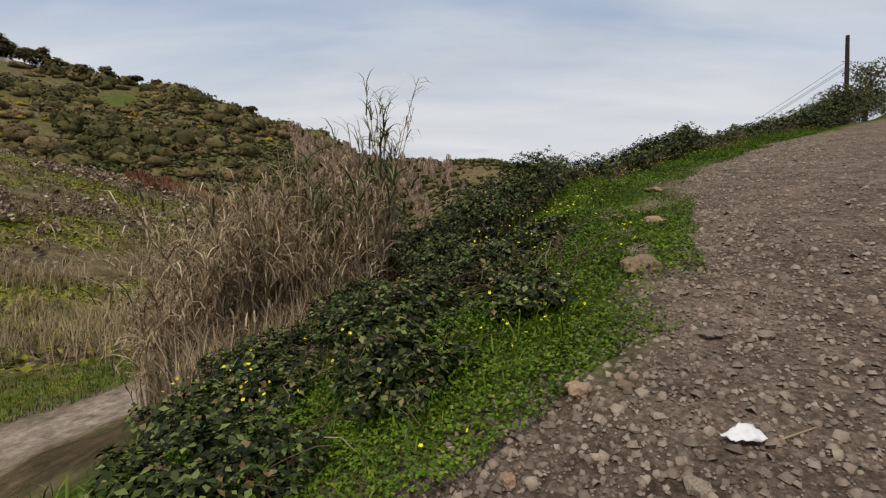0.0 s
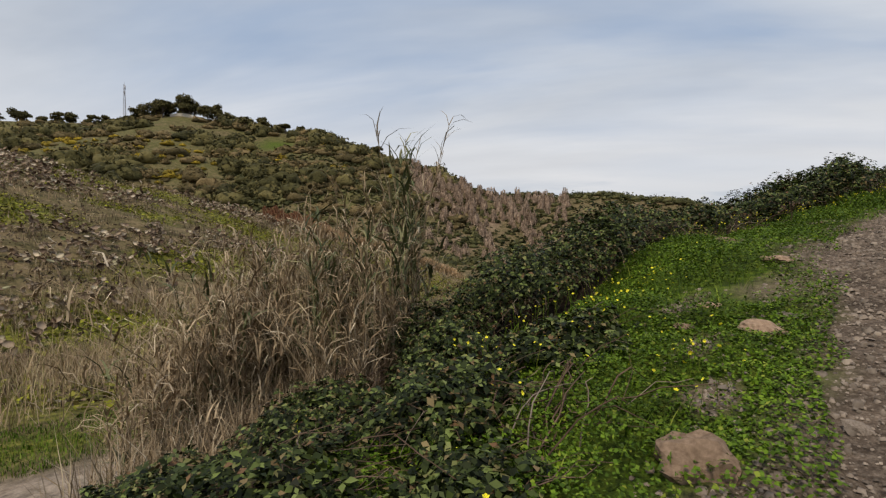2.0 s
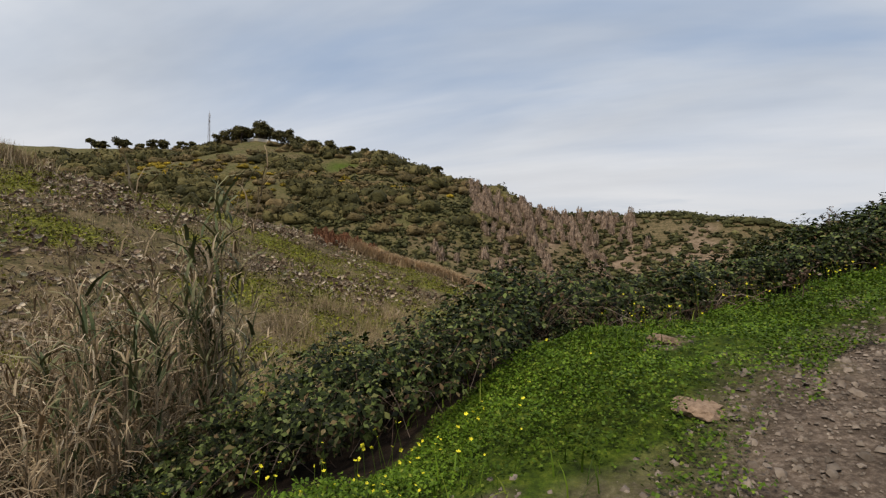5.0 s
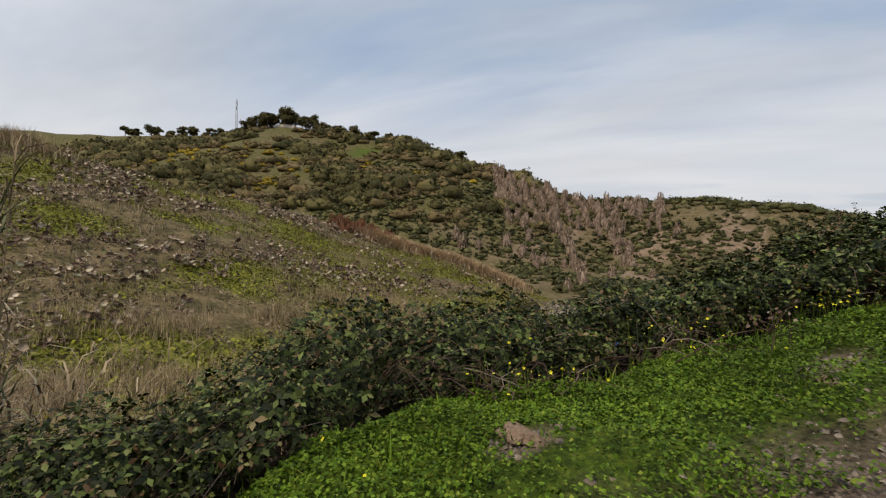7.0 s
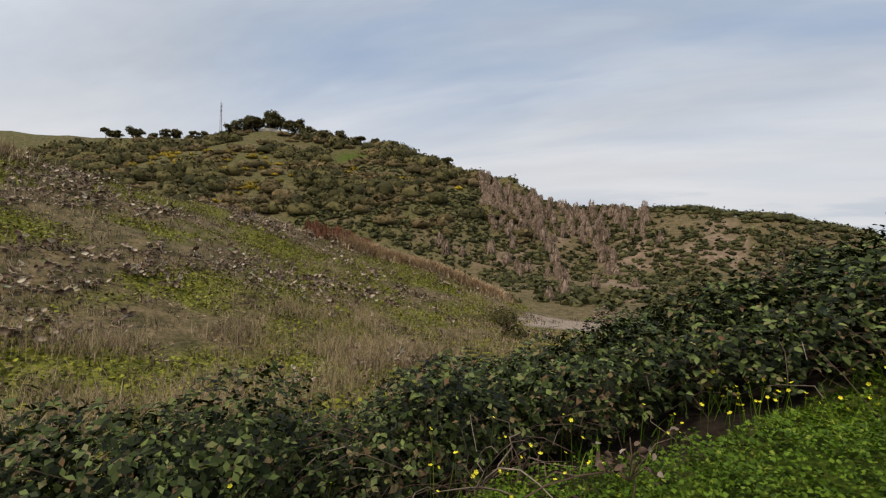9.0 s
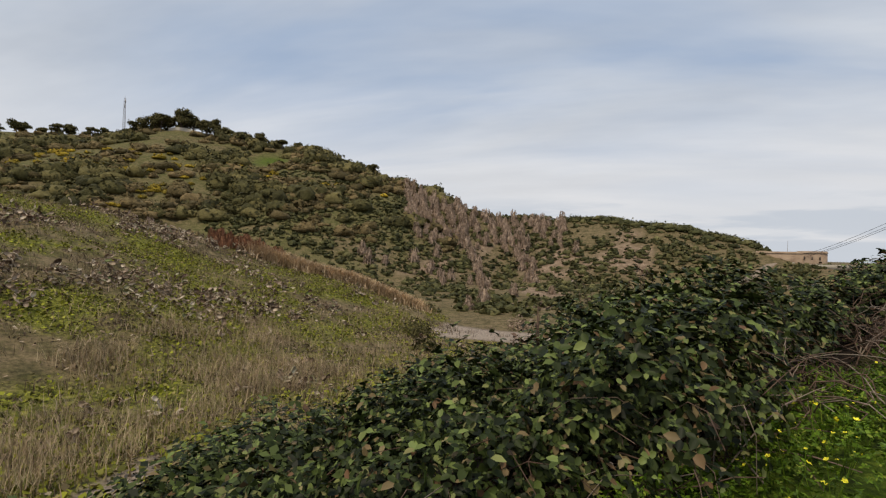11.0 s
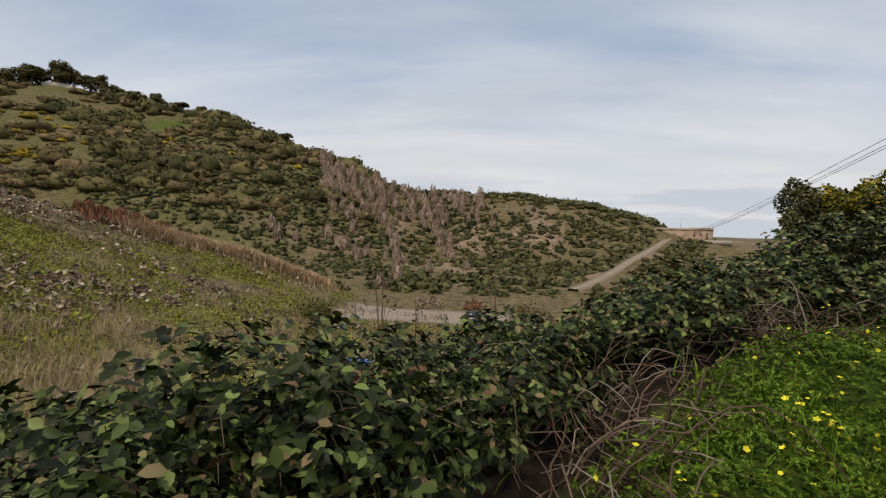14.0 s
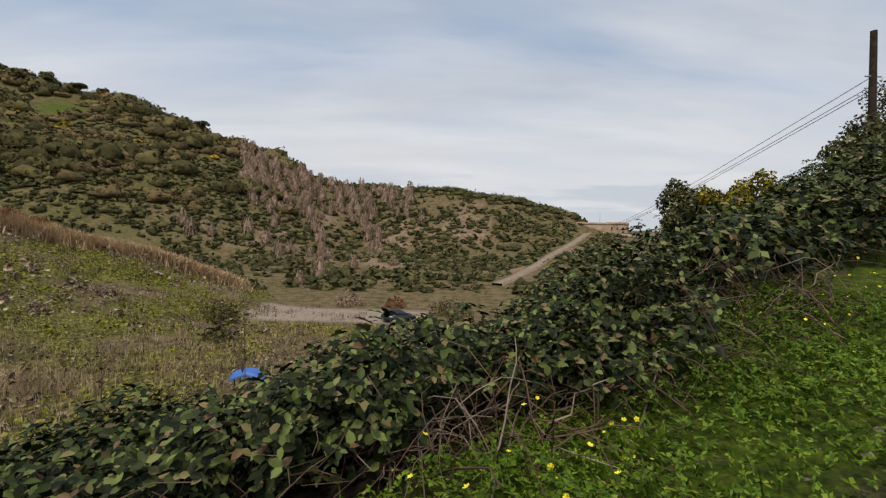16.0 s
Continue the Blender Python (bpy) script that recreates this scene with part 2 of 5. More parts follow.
def centre(a):
    return np.interp(a, (-60, 0, 4, 10, 20, 46, 60, 130), (-13.0, -1.62, -0.80, 0.38, 1.98, 6.2, 6.6, -14))


def ground(x, y):
    a, b = x * UA[0] + y * UA[1], x * UB[0] + y * UB[1]
    d = b - edge(a)
    left = np.where(d < 2.2, 0.075 * d, 0.165 + 0.43 * (d - 2.2))
    own = centre(a) - np.where(d > 0, left, 0)
    right = np.clip(-d, 0, None)
    own = own + np.minimum(right, 6.5) * 0.02 + np.clip(right - 6.5, 0, 25) * 0.35
    own = own + 0.035 * fbm(x, y, 1.1, 3, 1) * np.clip(1 - np.abs(d) / 30, 0, 1) + 0.15 * fbm(x, y, 1.5, 2, 9) * np.clip((d - 0.6) / 1.5, 0, 1)
    far = np.hypot(x, y)
    floor = -4.85 - 0.066 * np.clip(y - 12, 0, 72) + 0.04 * np.clip(far - 88, 0, 400)
    floor = np.where(far > 420, floor - (far - 420) * 0.12, floor)
    near_ridge = tent(x, y, NEAR_RIDGE, 0.345) + 0.55 * fbm(x, y, 9.0, 3, 2)
    great = tent(x, y, GREAT_HILL, 0.46) + np.clip((far - 120) / 60, 0, 1) * 1.6 * fbm(x, y, 26.0, 3, 3)
    head = tent(x, y, HEADLAND, 0.44) + 0.7 * fbm(x, y, 18.0, 3, 4)
    z = smax(own, floor + 0.05 * fbm(x, y, 3.0, 3, 6), 0.5)
    z = smax(z, near_ridge, 1.0)
    z = smax(smax(z, great, 1.5), head, 1.0)
    z = smax(z, tent(x, y, SPUR, 0.30) + 0.4 * fbm(x, y, 9.0, 3, 7), 0.8)
    return np.maximum(z, -40)


WORN = ((7.15, 2.08, 0.42, 0.11), (6.1, 1.6, 0.3, 0.15), (12.5, 2.0, 0.34, 0.17), (5.4, 1.2, 0.3, 0.2), (10.0, 2.6, 0.2, 0.1))


def worn(a, b):
    """Stony patches where the bank's green is worn through."""
    out = 0.0
    for pa, pb, ra, rb in WORN:
        out = np.maximum(out, np.clip(1.25 - np.hypot((a - pa) / ra, (b - pb) / rb) + 0.5 * fbm(a, b, 0.35, 3, 77), 0, 1))
    return out


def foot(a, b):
    """How far from the gravel's edge the green gives way to bare canes on soil painted dark as shade."""
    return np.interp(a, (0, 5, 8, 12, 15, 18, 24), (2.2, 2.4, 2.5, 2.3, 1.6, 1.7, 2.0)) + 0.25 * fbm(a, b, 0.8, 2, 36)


def masks(x, y):
    a, b = x * UA[0] + y * UA[1], x * UB[0] + y * UB[1]
    d = b - edge(a)
    road = np.clip(0.5 - (d - 0.10 - 0.4 * np.clip((3.2 - a) / 1.5, 0, 1) - 0.4 * fbm(x, y, 0.9, 3, 5)) * 2.6, 0, 1) * (d > -8)
    track = np.clip(1.6 - np.abs(np.hypot(0, 0) + b - 12.2 - 0.05 * (a - 3) ** 2 * (a > 3)) / 1.1 + 0.3 * fbm(x, y, 1.2, 2, 6), 0, 1) * (a < 16) * (a > -40)
    lot = np.clip((12.5 - np.abs(x + 1.0)) / 1.5, 0, 1) * np.clip((7.0 - np.abs(y - 77.5)) / 1.0, 0, 1)
    bare = np.maximum(road, np.maximum(track, lot))
    green = np.clip((d - 0.08 - 0.5 * np.clip((3.3 - a) / 1.3, 0, 1) + 0.4 * fbm(x, y, 1.3, 3, 21)) * 1.8, 0, 1) * np.clip((5 - d) / 2, 0, 1) * (b < 10) * np.clip((a - 1.5 + d) / 1.5, 0, 1) * (1 - worn(a, b))
    nr = tent(x, y, NEAR_RIDGE, 0.345)
    near_ridge = np.clip((nr + 11) / 4, 0, 1) * (np.hypot(x, y) < 125) * (b > 17)
    lush = near_ridge * np.clip(fbm(x, y, 6.0, 4, 8) * 2.0 + 0.4, 0, 1)
    lush = np.maximum(lush, np.clip(1 - np.abs(b - 15.2 - 0.05 * (a - 3) ** 2 * (a > 3)) / 1.5, 0, 1) * (a < 18) * (a > -10))
    field = np.clip(1.3 - np.hypot((x + 152) / 12, (y - 226) / 12), 0, 1)
    wood = 0.3 * np.clip((np.hypot(x, y) - 115) / 20, 0, 1) * np.clip((-30 - x) / 25, 0, 1) * np.clip(0.75 + fbm(x, y, 9.0, 3, 15), 0, 1) * (np.hypot(x, y) < 420)
    field = np.maximum(field, wood)
    bare = np.maximum(bare, (d < 2.2) * (d > -8) * np.clip((a + 30) / 5, 0, 1) * (1 - green))
    scar = np.clip(fbm(x, y, 14.0, 4, 11) * 2.6 - 0.5, 0, 1) * (np.hypot(x, y) > 110) * np.clip((x + 75) / 30, 0, 1)
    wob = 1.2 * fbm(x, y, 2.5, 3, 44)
    # leaf litter under the hedge, with the hollow's shade put into its colour
    humus_shade = np.clip((d - foot(a, b) + 0.1) * 4, 0, 1) * np.clip((9.5 + wob - d) / 2.5, 0, 1) * np.clip((a - 0.6 + wob) / 2.5, 0, 1) * np.clip((50 - a) / 4, 0, 1)
    return bare, np.maximum(green * (1 - humus_shade), field), scar, humus_shade, np.maximum(lot, 0.95 * track), lush


def grid_axis(mid, reach, k, n):
    s = np.linspace(-1, 1, n)
    return mid + reach * np.sinh(k * s) / math.sinh(k)


def mesh_of(name, verts, faces, mat, smooth=False, attrs=None):
    me = bpy.data.meshes.new(name)
    verts = np.asarray(verts, np.float32)
    faces = [np.asarray(f, np.int32) for f in (faces if isinstance(faces, list) else [faces]) if len(f)]
    loops = np.concatenate([f.ravel() for f in faces])
    sizes = np.concatenate([np.full(len(f), f.shape[1], np.int32) for f in faces])
    me.vertices.add(len(verts))
    me.vertices.foreach_set("co", verts.ravel())
    me.loops.add(len(loops))
    me.loops.foreach_set("vertex_index", loops)
    me.polygons.add(len(sizes))
    me.polygons.foreach_set("loop_start", np.concatenate(([0], np.cumsum(sizes)[:-1])).astype(np.int32))
    if smooth:
        me.polygons.foreach_set("use_smooth", np.ones(len(sizes), bool))
    for key, values in (attrs or {}).items():
        me.attributes.new(key, "FLOAT", "POINT").data.foreach_set("value", np.asarray(values, np.float32).ravel())
    me.materials.append(mat)
    me.update(calc_edges=True)
    me.validate()
    return me


def thing(name, label, category, group="", kind="", where=(0, 0, 0)):
    ob = new(name)
    ob.location = where
    return tagged(ob, label, category, group, kind)


def part(name, me, parent, label=""):
    """Links a mesh, built about the parent's base, as one part under it."""
    ob = new(name, me)
    ob.parent = parent
    return tagged(ob, label)


def ground_material():
    mat, add, link, sh = material("earth_and_gravel")
    pos = add("ShaderNodeNewGeometry")

    def noise_node(scale, detail=5.0, rough=0.6):
        node = add("ShaderNodeTexNoise", Scale=scale, Detail=detail, Roughness=rough)
        link(pos.outputs["Position"], node.inputs["Vector"])
        return node

    def mix(f, p, q):
        node = add("ShaderNodeMix", data_type="RGBA")
        link(f, node.inputs["Factor"])
        link(p, node.inputs["A"])
        link(q, node.inputs["B"])
        return node.outputs["Result"]

    def tint(node, *stops):
        r = add("ShaderNodeValToRGB")
        ramp(r, stops)
        link(node.outputs[0], r.inputs[0])
        return r.outputs[0]

    def attr(key):
        return add("ShaderNodeAttribute", attribute_name=key).outputs["Fac"]
    gravel = tint(noise_node(26.0, 9.0, 0.75), (0.36, (0.052, 0.037, 0.027)), (0.50, (0.165, 0.122, 0.091)), (0.62, (0.37, 0.295, 0.23)))
    pale = tint(noise_node(0.8, 5.0), (0.35, (0.10, 0.072, 0.052)), (0.65, (0.21, 0.16, 0.122)))
    half = add("ShaderNodeValue")
    half.outputs[0].default_value = 0.4
    road = mix(half.outputs[0], gravel, pale)
    herbs = tint(noise_node(9.0, 9.0, 0.78), (0.34, (0.022, 0.034, 0.007)), (0.50, (0.068, 0.108, 0.010)), (0.66, (0.16, 0.195, 0.024)))
    scrub = tint(noise_node(0.55, 10.0, 0.78), (0.33, (0.042, 0.038, 0.016)), (0.46, (0.115, 0.094, 0.042)), (0.58, (0.210, 0.155, 0.086)), (0.70, (0.135, 0.125, 0.038)))
    scars = tint(noise_node(0.5, 8.0, 0.7), (0.34, (0.14, 0.095, 0.058)), (0.62, (0.33, 0.24, 0.165)))
    colour = mix(attr("scar"), scrub, scars)
    # litter brown taken down to near black to stand for shade below the brambles
    shaded_litter = tint(noise_node(9.0, 7.0, 0.7), (0.35, (0.014, 0.010, 0.007)), (0.65, (0.048, 0.032, 0.022)))
    colour = mix(attr("humus_shade"), colour, shaded_litter)
    colour = mix(attr("green"), colour, herbs)
    moss = tint(noise_node(1.6, 9.0, 0.75), (0.34, (0.050, 0.046, 0.014)), (0.48, (0.125, 0.130, 0.022)), (0.60, (0.215, 0.215, 0.034)), (0.72, (0.17, 0.12, 0.06)))
    colour = mix(attr("lush"), colour, moss)
    colour = mix(attr("bare"), colour, road)
    packed = tint(noise_node(3.0, 7.0, 0.7), (0.35, (0.25, 0.195, 0.150)), (0.65, (0.40, 0.33, 0.265)))
    colour = mix(attr("pale"), colour, packed)
    grit = add("ShaderNodeMapRange")
    grit.inputs["From Min"].default_value, grit.inputs["From Max"].default_value = 0.32, 0.68
    grit.inputs["To Min"].default_value, grit.inputs["To Max"].default_value = 0.32, 1.5
    link(noise_node(3.2, 9.0, 0.8).outputs[0], grit.inputs["Value"])
    gritty = add("ShaderNodeVectorMath", operation="SCALE")
    link(colour, gritty.inputs[0])
    link(grit.outputs[0], gritty.inputs["Scale"])
    link(gritty.outputs[0], sh.inputs["Base Color"])
    fine = noise_node(38.0, 6.0, 0.75)
    relief = add("ShaderNodeBump", Strength=0.9, Distance=0.03)
    link(fine.outputs[0], relief.inputs["Height"])
    link(relief.outputs[0], sh.inputs["Normal"])
    sh.inputs["Roughness"].default_value = 0.95
    sh.inputs["Specular IOR Level"].default_value = 0.15
    return mat


N_GRID = 430
gx, gy = np.meshgrid(grid_axis(3.5, 2600, 8.0, N_GRID), grid_axis(7.0, 2600, 8.0, N_GRID), indexing="ij")
gz = ground(gx, gy)
bare, green, scar, humus_shade, pale, lush = masks(gx, gy)
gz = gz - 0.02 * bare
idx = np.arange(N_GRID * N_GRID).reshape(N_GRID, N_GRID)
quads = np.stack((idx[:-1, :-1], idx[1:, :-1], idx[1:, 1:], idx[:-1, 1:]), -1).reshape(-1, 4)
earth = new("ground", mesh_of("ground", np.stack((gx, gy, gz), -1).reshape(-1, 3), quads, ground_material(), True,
                              {"bare": bare, "green": green, "scar": scar, "humus_shade": humus_shade, "pale": pale, "lush": lush}))
tagged(earth, "hilly ground with gravel track, green bank and scrubby slopes", "ground", kind="structure")


def sea_surface():
    mat, add, link, sh = material("sea_water")
    sh.inputs["Base Color"].default_value = (0.10, 0.15, 0.19, 1)
    sh.inputs["Roughness"].default_value = 0.35
    k = np.linspace(0, 2 * math.pi, 97)[:-1]
    ring = [np.stack((r * np.cos(k), r * np.sin(k), np.full(96, -14.0)), -1) for r in (400, 1500, 4800)]
    f = [[(i + r * 96, (i + 1) % 96 + r * 96, (i + 1) % 96 + r * 96 + 96, i + r * 96 + 96) for i in range(96)] for r in range(2)]
    ob = new("water", mesh_of("water", np.concatenate(ring), np.array(f).reshape(-1, 4), mat))
    tagged(ob, "calm grey-blue sea reaching the horizon", "sea", kind="structure")


sea_surface()

# ---- plants ----
RNG = np.random.default_rng(4)


def frames_from(normals, rng, tilt=0.5):
    """Turns: z along the normals, shaken by tilt, spun at random."""
    nrm = normals + rng.normal(0, tilt, normals.shape)
    nrm /= np.linalg.norm(nrm, axis=1, keepdims=True) + 1e-9
    r = rng.normal(0, 1, normals.shape)
    xa = np.cross(nrm, r)
    xa /= np.linalg.norm(xa, axis=1, keepdims=True) + 1e-9
    return np.stack((xa, np.cross(nrm, xa), nrm), -1)


def scatter(template, faces, pos, rot, size):
    """One template repeated: vertices and faces of all the copies."""
    v = np.einsum("nij,kj->nki", rot, template) * np.asarray(size)[:, None, None] + pos[:, None, :]
    n, k = len(pos), len(template)
    f = faces[None] + (np.arange(n) * k)[:, None, None]
    return v.reshape(-1, 3), f.reshape(-1, faces.shape[1])


# a folded oval leaf along y, unit long
LEAF = np.array(((0, 0, 0), (-0.30, 0.28, 0.10), (-0.27, 0.66, 0.09), (0, 1, -0.06), (0.27, 0.66, 0.09), (0.30, 0.28, 0.10)))
LEAF_F = np.array(((0, 3, 2, 1), (0, 5, 4, 3)))
# three such leaflets on one stalk
TREFOIL = np.concatenate([(LEAF * s) @ np.array(((math.cos(g), math.sin(g), 0), (-math.sin(g), math.cos(g), 0), (0, 0, 1)))
                          for g, s in ((0, 1.0), (1.55, 0.8), (-1.55, 0.8))])
TREFOIL_F = np.concatenate([LEAF_F + 6 * i for i in range(3)])
# the same leaf for bushes farther off
ONE = np.array(((0, 0, 0), (-0.30, 0.5, 0.09), (0, 1, -0.06), (0.30, 0.5, 0.09)))
COARSE = np.concatenate([(ONE * s) @ np.array(((math.cos(g), math.sin(g), 0), (-math.sin(g), math.cos(g), 0), (0, 0, 1)))
                         for g, s in ((0, 1.0), (1.55, 0.8), (-1.55, 0.8))])
COARSE_F = np.array(((0, 3, 2, 1), (4, 7, 6, 5), (8, 11, 10, 9)))
TUFT = np.array(((-0.5, -0.5, 0), (0.5, -0.45, 0.15), (0.45, 0.5, -0.05), (-0.5, 0.45, 0.12)))
TUFT_F = np.array(((0, 1, 2, 3),))


def tube(points, radii, sides=4):
    """A tapering tube through points: vertices and quads."""
    p = np.asarray(points, float)
    t = np.gradient(p, axis=0)
    t /= np.linalg.norm(t, axis=1, keepdims=True) + 1e-9
    ref = np.where(np.abs(t[:, 2:3]) > 0.9, np.array((1.0, 0, 0)), np.array((0, 0, 1.0)))
    s = np.cross(t, ref)
    s /= np.linalg.norm(s, axis=1, keepdims=True) + 1e-9
    q = np.cross(t, s)
    k = np.arange(sides) * 2 * math.pi / sides
    v = p[:, None] + np.asarray(radii)[:, None, None] * (np.cos(k)[None, :, None] * s[:, None] + np.sin(k)[None, :, None] * q[:, None])
    i = np.arange(len(p) - 1)[:, None] * sides
    j = np.arange(sides)[None]
    f = np.stack((i + j, i + (j + 1) % sides, i + sides + (j + 1) % sides, i + sides + j), -1).reshape(-1, 4)
    return v.reshape(-1, 3), f


def joined(pieces):
    vs, fs, base = [], [], 0
    for v, f in pieces:
        vs.append(v)
        fs.append(f + base)
        base += len(v)
    return np.concatenate(vs), np.concatenate(fs)


def blades(pos, lean, length, width, droop, rng, rows=3):
    """Grass or reed blades: narrow strips that bend over."""
    n = len(pos)
    h = np.stack((np.cos(lean[:, 0]), np.sin(lean[:, 0]), np.zeros(n)), -1)
    side = np.stack((-h[:, 1], h[:, 0], np.zeros(n)), -1)
    twist = rng.uniform(-0.9, 0.9, n)[:, None]
    side = side * np.cos(twist) + np.array((0, 0, 1.0)) * np.sin(twist) * 0.5
    out = []
    ang, p = lean[:, 1].copy(), pos.copy()
    for r in range(rows + 1):
        w = width * (1 - (r / rows) ** 2 * 0.92) * 0.5
        out += [p - side * w[:, None], p + side * w[:, None]]
        step = length / rows
        p = p + (h * np.sin(ang)[:, None] + np.array((0, 0, 1.0)) * np.cos(ang)[:, None]) * step[:, None]
        ang = ang + droop / rows
    v = np.stack(out, 1).reshape(-1, 3)
    k = 2 * (rows + 1)
    strip = np.array([(2 * r, 2 * r + 1, 2 * r + 3, 2 * r + 2) for r in range(rows)])
    f = (strip[None] + (np.arange(n) * k)[:, None, None]).reshape(-1, 4)
    return v, f


def dome(n, rng, radii, low=-0.25, bump=0.22, seed=0, deep=0.35):
    """Places and outward ways over an uneven dome, some of them deep inside."""
    d = rng.normal(0, 1, (int(n * 1.9), 3))
    d /= np.linalg.norm(d, axis=1, keepdims=True)
    d = d[d[:, 2] > low][:n]
    k = 1 + bump * fbm(d[:, 0] * 1.5 + seed, d[:, 1] * 1.5 + d[:, 2] * 1.1, 0.7, 3, seed)
    k = k * (1 - deep * rng.random(len(d)) ** 2.2)
    return d * k[:, None] * np.asarray(radii), d / np.asarray(radii) * min(radii)


def bramble(a, b, ra, rb, h, density=620, leaf=0.062, seed=0, coarse=False):
    """A mound of bramble: overlapping three-fold leaves over arching dead canes."""
    rng = np.random.default_rng(100 + seed)
    x, y = at(a, b)
    z = float(ground(np.array(x), np.array(y)))
    n = int(density * (ra + rb) ** 2 * 1.1)
    p, nrm = dome(n, rng, (ra, rb, h), -0.2, 0.27, seed)
    # a second, denser layer of larger shaded leaves further in
    q, nrm2 = dome(n // 2, rng, (ra * 0.8, rb * 0.8, h * 0.82), -0.2, 0.27, seed, 0.25)
    big = np.concatenate((np.ones(len(p)), np.full(len(q), 1.3)))
    p, nrm = np.concatenate((p, q)), np.concatenate((nrm, nrm2))
    # the crown hangs over a narrower foot
    p[:, :2] *= (0.58 + 0.42 * np.clip(p[:, 2] / (0.55 * h), 0, 1) ** 0.7)[:, None]
    turn = np.array(((UA[0], UB[0], 0), (UA[1], UB[1], 0), (0, 0, 1)))
    p, nrm = p @ turn.T, nrm @ turn.T
    # hold the skirt to the slope
    gz_ = ground(p[:, 0] + x, p[:, 1] + y) - z
    p[:, 2] = np.maximum(p[:, 2] + 0.55 * np.minimum(gz_, 0.4), gz_ + 0.04)
    # the skirt is bare canes, the leaves overhang it
    high = p[:, 2] - gz_ > rng.uniform(0.05, 0.5, len(p)) * h
    p, nrm, big = p[high], nrm[high], big[high]
    nrm[:, 2] += 0.45
    nrm /= np.linalg.norm(nrm, axis=1, keepdims=True)
    ob = thing("bramble_bush", "dense dark green bramble mound with dead brown canes", "bush", "bramble hedge along the bank", where=(x, y, z))
    rot, size = frames_from(nrm, rng, 0.42), leaf * big * rng.uniform(0.5, 1.35, len(p))
    fine = (big < 1.1) & (not coarse)
    v, f = joined([scatter(*kind, p[sel], rot[sel], size[sel]) for sel, kind in ((fine, (TREFOIL, TREFOIL_F)), (~fine, (COARSE, COARSE_F))) if sel.any()])
    tagged(part("foliage", mesh_of("bramble_leaves", v, f, BRAMBLE), ob), kind="stuff")
    canes = []
    for i in range(int(22 * (ra + rb))):
        s = rng.uniform(0, 2 * math.pi)
        q = rng.uniform(0.2, 0.95)
        c0 = np.array((math.cos(s) * ra * q * 0.6, math.sin(s) * rb * q * 0.6, 0.0)) @ turn.T
        c1 = np.array((math.cos(s + rng.uniform(-0.8, 0.8)) * ra * 1.0, math.sin(s + rng.uniform(-0.8, 0.8)) * rb * 1.0, 0.0)) @ turn.T
        k = np.linspace(0, 1, 6)[:, None]
        line = c0 * (1 - k) + c1 * k + rng.normal(0, 0.03, (6, 3))
        g = ground(line[:, 0] + x, line[:, 1] + y) - z
        line[:, 2] = g + 0.02 + h * rng.uniform(0.3, 0.9) * np.sin(k[:, 0] * rng.uniform(1.6, 3.0)) * (1 - 0.5 * q)
        canes.append(tube(line, np.linspace(0.0045, 0.002, 6) * rng.uniform(0.6, 1.3), 3))
    v, f = joined(canes)
    tagged(part("cane_tangle", mesh_of("bramble_canes", v, f, TWIG), ob, "bare brown bramble canes"), kind="stuff")
    return ob


